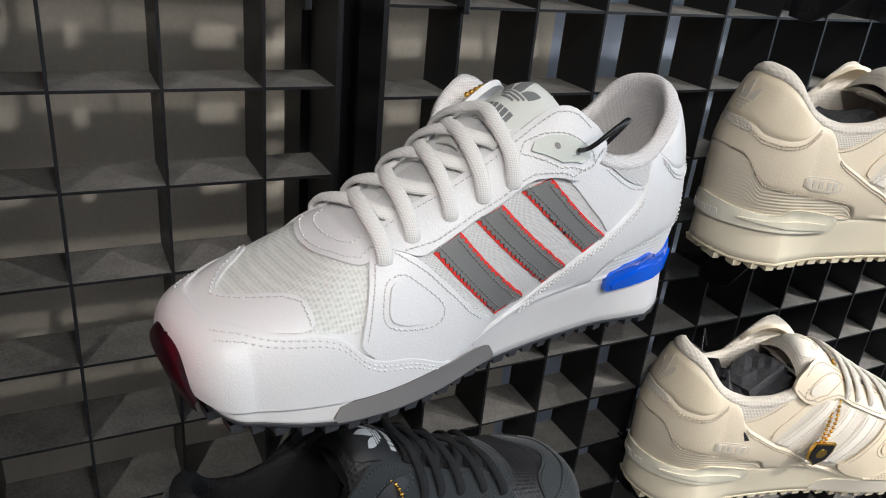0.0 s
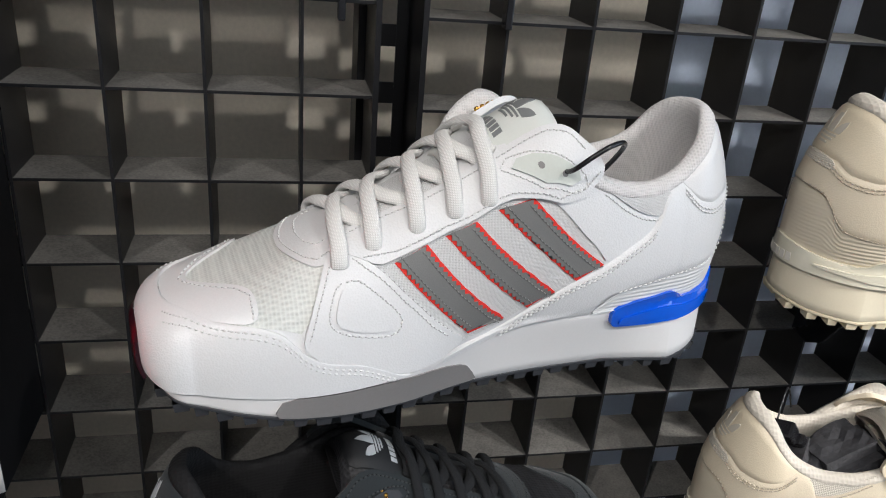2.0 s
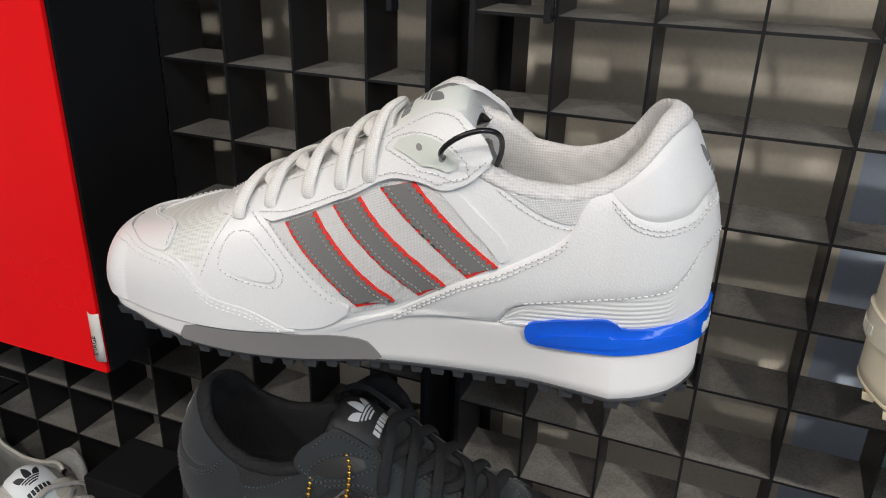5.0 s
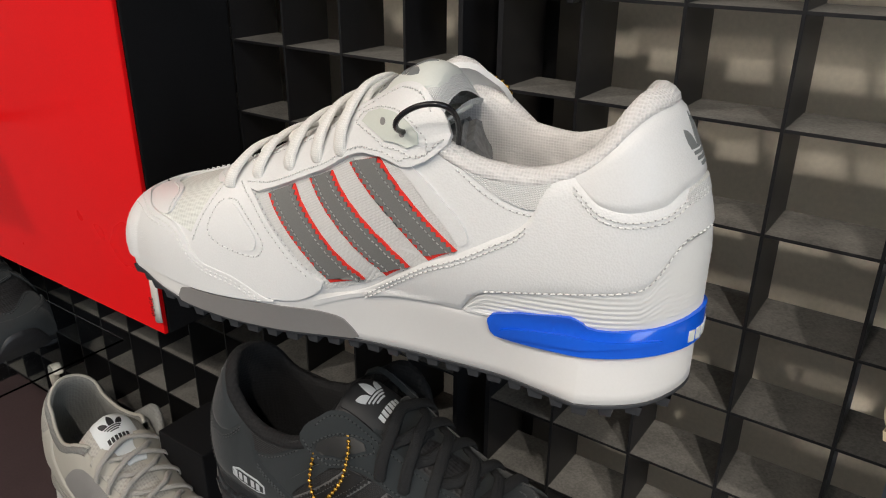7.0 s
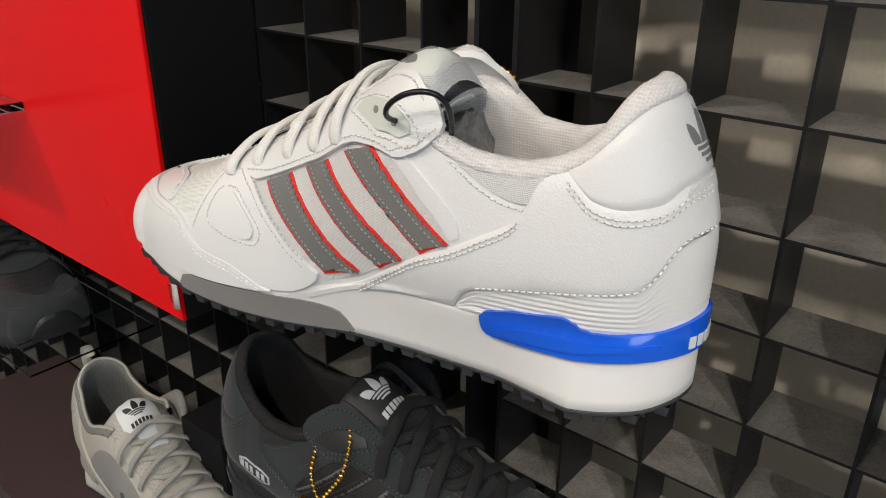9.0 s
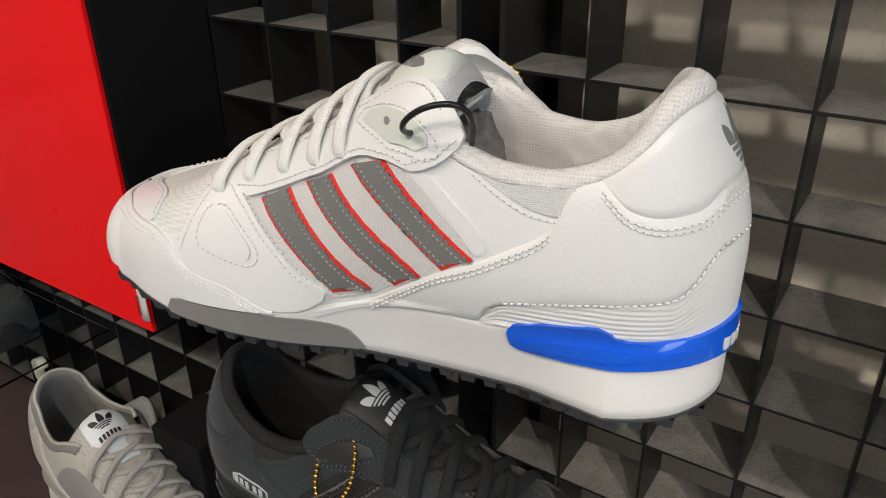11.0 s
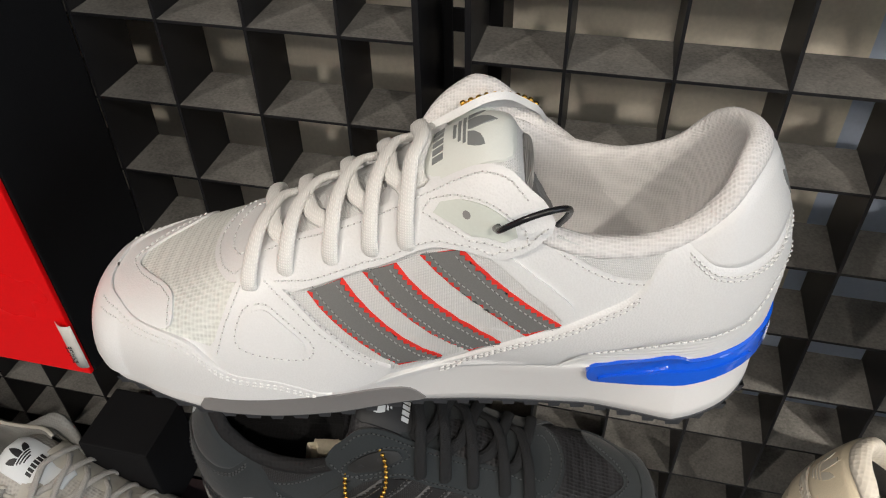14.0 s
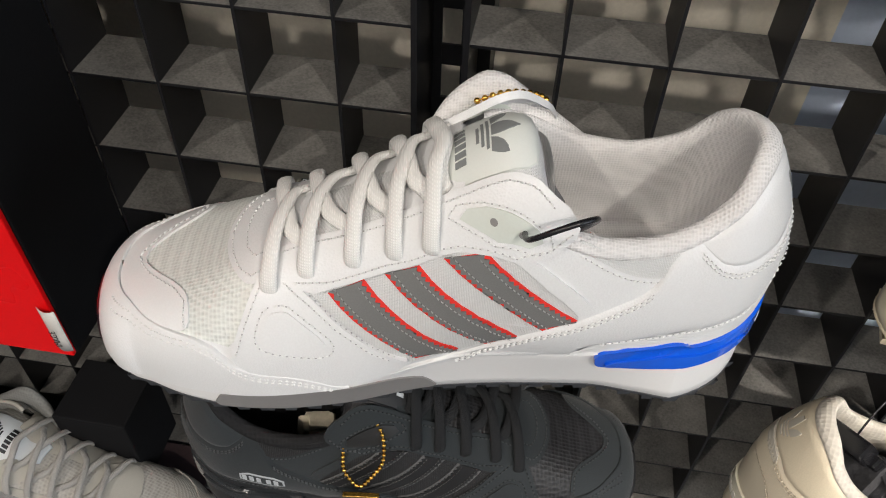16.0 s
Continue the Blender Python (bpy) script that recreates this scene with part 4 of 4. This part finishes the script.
# same wall, split off so its colour can carry the cool light
tagged(box_mesh("wall_back_side", [(0.40, BACK, 0.0, 2.8, BACK + 0.1, 3.0)], BACK_COOL_LIT), "wall behind the display grid with cool light put into its blue-grey colour", "wall", kind="structure")
tagged(box_mesh("floor", [(-2.6, -3.6, -0.1, 2.8, BACK, 0.0)], FLOOR_TILE), "grey shop floor", "floor", kind="structure")
tagged(box_mesh("ceiling", [(-2.6, -3.6, 3.0, 2.8, BACK, 3.1)], PAINT), "plain white shop ceiling", "ceiling", kind="structure")
tagged(box_mesh("wall_south", [(-2.6, -3.7, 0.0, 2.8, -3.6, 3.0)], PAINT), "plain shop wall", "wall", kind="structure")
tagged(box_mesh("wall_west", [(-2.7, -3.6, 0.0, -2.6, BACK, 3.0)], PAINT), "plain shop wall", "wall", kind="structure")
tagged(box_mesh("wall_east", [(2.8, -3.6, 0.0, 2.9, BACK, 3.0)], PAINT), "plain shop wall", "wall", kind="structure")

# slotted steel column between the two grid panels
column = tagged(new("slotted_column"), "black slotted steel column behind the grid joint", "column")
slots = [1.428 + 0.0335 * k for k in range(-13, 14)]
COL = 0.448
for x0, x1 in ((0.1530, 0.1645), (0.1750, 0.1910)):
    box_mesh("face_strip", [(x0, COL, 0.0, x1, COL + 0.002, 2.4)], POWDER, column)
for z0, z1 in zip([0.0] + [z + 0.021 for z in slots], slots + [2.4]):
    box_mesh("bridge", [(0.1645, COL + 0.0002, z0, 0.1750, COL + 0.0018, z1)], POWDER, column)
for x in (0.153, 0.189):
    box_mesh("side_wall", [(x, COL + 0.002, 0.0, x + 0.002, COL + 0.034, 2.4)], POWDER, column)

# red fascia box over the grid
sign = tagged(new("display_box"), "glossy red fronted display box with black sides", "display box")
box_mesh("body", [(-1.0, 0.3205, 1.242, -0.026, 0.399, 2.3)], BLACK_BOARD, sign, "matt black side", 0.001)
box_mesh("front_panel", [(-1.0, 0.317, 1.2425, -0.0268, 0.3202, 2.3)], RED, sign, "glossy red front panel", 0.0008)


def place(ob, x, y, z, turn):
    ob.matrix_world = pose(x, y, z, 0, 0, turn)
    return ob



hero = place(running_shoe("running_shoe", "white leather running shoe with three grey stripes and blue heel clip", WHITE, 1), 0.046, 0.275, 1.330, 10.3)
dark = place(running_shoe("running_shoe", "charcoal suede running shoe with black stripes and laces", BLACK, -1), 0.314, 0.347, 1.1426, 187.5)
pale_top = place(running_shoe("running_shoe", "cream leather running shoe with tonal stripes", CREAM, -1), 0.664, 0.298, 1.330, 169)
pale_low = tagged(copy_thing(pale_top, pose(0.646, 0.283, 1.141, 0, 0, 167)), "cream leather running shoe stuffed with dark foam lumps")
grey = place(running_shoe("knit_sneaker", "grey knit sneaker with a pale tongue label", GREY, -1, False, plain=True), 0.025, 0.305, 0.995, 172.7)
far = tagged(copy_thing(dark, pose(-0.235, 0.315, 1.130, 0, 0, 176)), "black running shoe on a clear shelf")


# ---- shelves and small things ----
def clear_shelf(x0, x1, z, y0, label, arms=()):
    """A clear plate hooked to the grid, with black arms below."""
    root = tagged(new("clear_shelf"), label, "shelf", "clear shelves")
    plate = box_mesh("plate", [(x0, y0, z - 0.0022, x1, FRONT - 0.001, z - 0.0002)], ACRYLIC, root, "clear acrylic plate")
    plate.visible_shadow = False
    for x in arms:
        bm = bmesh.new()
        outline = [(FRONT - 0.001, z - 0.0035), (y0 + 0.03, z - 0.0035), (y0 + 0.034, z - 0.011), (FRONT - 0.03, z - 0.045), (FRONT - 0.018, z - 0.052), (FRONT - 0.001, z - 0.050)]
        a = [bm.verts.new((x - 0.001, p, q)) for p, q in outline]
        b = [bm.verts.new((x + 0.001, p, q)) for p, q in outline]
        bm.faces.new(a)
        bm.faces.new(b[::-1])
        for k in range(len(a)):
            n = (k + 1) % len(a)
            bm.faces.new((a[n], a[k], b[k], b[n]))
        bmesh.ops.recalc_face_normals(bm, faces=bm.faces[:])
        me = bpy.data.meshes.new("arm")
        bm.to_mesh(me)
        bm.free()
        me.materials.append(PLASTIC)
        ob = new("arm", me)
        ob.parent = root
        ob["label"] = "black metal arm"
    return root


clear_shelf(0.095, 0.285, 1.330, 0.300, "clear acrylic shelf under the white shoe")
clear_shelf(0.060, 0.290, 1.1426, 0.310, "clear acrylic shelf under the charcoal shoe")
clear_shelf(0.450, 0.660, 1.330, 0.315, "clear acrylic shelf under the upper cream shoe", (0.456,))
clear_shelf(0.410, 0.620, 1.141, 0.312, "clear acrylic shelf under the lower cream shoe", (0.42, 0.60))
clear_shelf(0.410, 0.690, 1.524, 0.290, "clear acrylic shelf on black arms", (0.478, 0.562))
clear_shelf(-0.490, -0.230, 1.130, 0.280, "clear acrylic shelf under the black shoe")
board = tagged(box_mesh("shelf_board", [(-0.48, 0.250, 0.978, 0.03, 0.398, 0.9945)], BOARD, bevel=0.001), "glossy dark shelf board", "shelf")
tagged(box_mesh("bracket_block", [(-0.105, 0.345, 1.030, -0.048, 0.3985, 1.110)], BLACK_BOARD, bevel=0.0015), "black block fixed to the grid", "bracket")
tagged(box_mesh("fascia_shelf", [(-0.46, 0.245, 1.360, -0.213, 0.3165, 1.367)], ACRYLIC, bevel=0.001), "clear acrylic shelf on the red box front", "shelf")


def bead_chain(name, label, path, radius=0.0013, spacing=0.0031):
    """Gold balls on a thin wire."""
    p = np.array(path, float)
    q = []
    for i in range(len(p) - 1):
        a, b, c, d = p[max(i - 1, 0)], p[i], p[i + 1], p[min(i + 2, len(p) - 1)]
        for s in np.arange(16) / 16:
            q.append(0.5 * (2 * b + (c - a) * s + (2 * a - 5 * b + 4 * c - d) * s * s + (3 * b - a - 3 * c + d) * s ** 3))
    q = np.array(q + [p[-1]])
    s = np.concatenate([[0], np.cumsum(np.linalg.norm(np.diff(q, axis=0), axis=1))])
    bm = bmesh.new()
    for x in np.arange(0, s[-1], spacing):
        at = [float(np.interp(x, s, q[:, k])) for k in range(3)]
        bmesh.ops.create_icosphere(bm, subdivisions=2, radius=radius, matrix=Matrix.Translation(at))
    for f in bm.faces:
        f.smooth = True
    me = bpy.data.meshes.new(name)
    bm.to_mesh(me)
    bm.free()
    me.materials.append(GOLD)
    root = tagged(new(name), label, "tag chain", "gold tag chains")
    beads = new("bead_string", me)
    beads.parent = root
    wire = bpy.data.curves.new("wire", "CURVE")
    wire.dimensions, wire.bevel_depth = "3D", 0.0003
    sp = wire.splines.new("POLY")
    sp.points.add(len(q) - 1)
    for k, v in enumerate(q):
        sp.points[k].co = (*v, 1)
    wire.materials.append(GOLD)
    thread = new("wire", wire)
    thread.parent = root
    return root


def shield(parent, m, size, back, face):
    """A small enamelled shield plate hung on a chain."""
    for name, mat, k, depth in (("plate", back, 1.0, 0.0010), ("enamel", face, 0.86, 0.0014)):
        bm = bmesh.new()
        ring = [(-0.40, 0.5), (0.40, 0.5), (0.44, 0.1), (0.36, -0.25), (0.0, -0.55), (-0.36, -0.25), (-0.44, 0.1)]
        lo = [bm.verts.new((x * size * k, -depth, z * size * k)) for x, z in ring]
        hi = [bm.verts.new((x * size * k, depth, z * size * k)) for x, z in ring]
        bm.faces.new(lo)
        bm.faces.new(hi[::-1])
        for i in range(7):
            n = (i + 1) % 7
            bm.faces.new((lo[n], lo[i], hi[i], hi[n]))
        bmesh.ops.recalc_face_normals(bm, faces=bm.faces[:])
        me = bpy.data.meshes.new(name)
        bm.to_mesh(me)
        bm.free()
        me.materials.append(mat)
        ob = new(name, me)
        ob.matrix_world = m
        ob.parent = parent
    bm = bmesh.new()
    bmesh.ops.create_cone(bm, cap_ends=True, segments=16, radius1=size * 0.2, radius2=size * 0.2, depth=0.0034, matrix=Matrix.Rotation(radians(90), 4, "X") @ Matrix.Translation((0, size * 0.06, 0)))
    me = bpy.data.meshes.new("emblem")
    bm.to_mesh(me)
    bm.free()
    me.materials.append(back)
    ob = new("emblem", me)
    ob.matrix_world = m
    ob.parent = parent


a = bead_chain("ball_chain", "gold ball chain looped through the white shoe's collar", [(0.196, 0.3295, 1.4435), (0.206, 0.333, 1.4462), (0.2155, 0.338, 1.4440), (0.222, 0.342, 1.4390), (0.224, 0.344, 1.4310)])
b = bead_chain("ball_chain", "gold ball chain with a gold tag on the charcoal shoe", [(0.141, 0.289, 1.239), (0.1415, 0.284, 1.226), (0.1455, 0.2815, 1.219), (0.151, 0.2805, 1.2145), (0.157, 0.283, 1.222), (0.163, 0.287, 1.234), (0.162, 0.294, 1.248), (0.156, 0.300, 1.2535), (0.150, 0.303, 1.254)])
hang = pose(0.1512, 0.2780, 1.2050, 14, 6, 10)
for name, mat, spot in (("plate", PLASTIC, (-0.0095, -0.0006, -0.0200, 0.0095, 0.0006, 0.0085)), ("hinge_bar", GOLD, (-0.0100, -0.0013, 0.0078, 0.0100, 0.0013, 0.0104))):
    box_mesh(name, [spot], mat, b, bevel=0.0003).matrix_world = hang
bm = bmesh.new()
bmesh.ops.create_cone(bm, cap_ends=True, segments=24, radius1=0.0052, radius2=0.0050, depth=0.0018, matrix=Matrix.Translation((0, 0, -0.004)) @ Matrix.Rotation(radians(90), 4, "X"))
me = bpy.data.meshes.new("emblem")
bm.to_mesh(me)
bm.free()
me.materials.append(GOLD)
disc = new("emblem", me)
disc.matrix_world = hang
disc.parent = b
c = bead_chain("ball_chain", "gold ball chain with a black enamel tag on the cream shoe", [(0.500, 0.302, 1.253), (0.497, 0.293, 1.243), (0.489, 0.283, 1.220), (0.482, 0.279, 1.204), (0.484, 0.278, 1.204), (0.493, 0.281, 1.220), (0.503, 0.293, 1.246)])
shield(c, pose(0.4815, 0.2775, 1.1940, 8, 6, -14), 0.021, GOLD, PLASTIC)


def tether(name, label, path, radius):
    cu = bpy.data.curves.new(name, "CURVE")
    cu.dimensions, cu.bevel_depth, cu.bevel_resolution, cu.use_fill_caps = "3D", radius, 4, True
    sp = cu.splines.new("NURBS")
    sp.points.add(len(path) - 1)
    for k, v in enumerate(path):
        sp.points[k].co = (*v, 1)
    sp.use_endpoint_u, sp.order_u = True, 4
    cu.materials.append(PLASTIC)
    me = bpy.data.meshes.new_from_object(new("guide", cu))
    bpy.data.objects.remove(bpy.data.objects["guide"])
    return tagged(new(name, me), label, "security loop")


tether("security_loop", "black plastic security loop through the white shoe's eyelet", [tuple(hero.matrix_world @ Vector((u / 1000, -v / 1000, w / 1000))) for u, v, w in ((171, 33, 103.5), (170, 39, 105), (171, 44, 110), (181, 45.5, 117.5), (191, 42.5, 118.5), (194, 37, 113), (192, 31, 104), (189, 27, 97))], 0.00105)


def lump(name, label, m, size, seed, mat=None):
    """A torn foam lump with broken faces."""
    bm = bmesh.new()
    bmesh.ops.create_cube(bm, size=1)
    bmesh.ops.bevel(bm, geom=bm.edges[:], offset=0.16, segments=2, affect="EDGES")
    bmesh.ops.subdivide_edges(bm, edges=bm.edges[:], cuts=4, use_grid_fill=True)
    for v in bm.verts:
        n = noise.noise(v.co * 2.2 + Vector((seed, 0, 0))) * 0.16 + noise.noise(v.co * 9 + Vector((0, seed, 0))) * 0.05
        v.co = Vector((v.co.x * size[0], v.co.y * size[1], v.co.z * size[2])) * (1 + n)
    me = bpy.data.meshes.new(name)
    bm.to_mesh(me)
    bm.free()
    me.materials.append(mat or FELT)
    ob = new(name, me)
    ob.matrix_world = m
    return tagged(ob, label, "foam lump")


lump("foam_block", "grey torn foam block stuffed under the white shoe's tongue", pose(0.2190, 0.3115, 1.4160, 20, -30, 20), (0.022, 0.022, 0.021), 1.0)
base_m = pose(0.646, 0.283, 1.141, 0, 0, 167)
lump("foam_block", "cream torn foam in the charcoal shoe's collar", pose(0.1150, 0.320, 1.2040, 15, 20, 30), (0.022, 0.014, 0.014), 7.0, CREAM_FOAM)
lump("foam_block", "dark grey torn foam stuffed in the cream shoe's collar", base_m @ pose(0.192, 0.004, 0.080, 10, 25, 15), (0.050, 0.042, 0.044), 5.0, DARK_FOAM)
lump("foam_block", "dark torn foam stuffed in the cream shoe's collar", base_m @ pose(0.222, 0.008, 0.072, 35, 5, 60), (0.046, 0.038, 0.036), 9.0, DARK_FOAM)
top_m = pose(0.664, 0.298, 1.330, 0, 0, 169)
lump("foam_block", "dark torn foam stuffed in the upper cream shoe", top_m @ pose(0.205, 0.002, 0.070, 10, 25, 15), (0.064, 0.044, 0.036), 3.0, DARK_FOAM)
clip_tag = tagged(new("security_tag"), "black plastic security tag hung inside the cream shoe", "security tag")
for name, boxes in (("body", [(-0.006, -0.014, -0.006, 0.006, 0.014, 0.006)]), ("latch", [(-0.004, 0.010, -0.014, 0.004, 0.018, -0.004)])):
    box_mesh(name, boxes, PLASTIC, clip_tag, bevel=0.002)
clip_tag.matrix_world = base_m @ pose(0.238, -0.006, 0.098, 20, 35, 60)
tether("security_loop", "black wire loop of the cream shoe's security tag", [tuple((base_m @ Vector(p))) for p in ((0.236, -0.006, 0.088), (0.232, -0.016, 0.104), (0.226, -0.028, 0.122), (0.220, -0.034, 0.112), (0.216, -0.033, 0.098))], 0.0006)

# paper sticker curling off the red box's corner
bm = bmesh.new()
rows = []
for i in range(9):
    g = i / 8
    rows.append([bm.verts.new((-0.0335 + 0.0135 * g, 0.3160 - 0.0045 * math.sin(g * 2.2), z + 0.003 * g)) for z in (1.2530, 1.2640, 1.2750, 1.2870)])
for i in range(8):
    for j in range(3):
        bm.faces.new((rows[i][j], rows[i + 1][j], rows[i + 1][j + 1], rows[i][j + 1])).smooth = True
me = bpy.data.meshes.new("paper")
bm.to_mesh(me)
bm.free()
me.materials.append(PAPER)
sticker = tagged(new("sticker"), "curled white paper sticker on the red box corner", "sticker")
paper = new("paper", me)
paper.parent = sticker
thick = paper.modifiers.new("thickness", "SOLIDIFY")
thick.thickness = 0.0003
words = bpy.data.curves.new("lettering", "FONT")
words.body, words.size, words.extrude = "IMAGE", 0.0048, 0.00005
words.materials.append(PLASTIC)
ink = new("lettering", words)
ink.parent = sticker
ink.matrix_world = pose(-0.0245, 0.3108, 1.2600, 90, -90, 8)

# pegs of the arms above, hanging through the grid
for x in (0.139, 0.225):
    tagged(box_mesh("hook_peg", [(x - 0.0018, 0.3905, 1.470, x + 0.0018, 0.3995, 1.512)], PLASTIC, bevel=0.0006), "small black hook peg hung on the grid", "hook", "hook pegs")
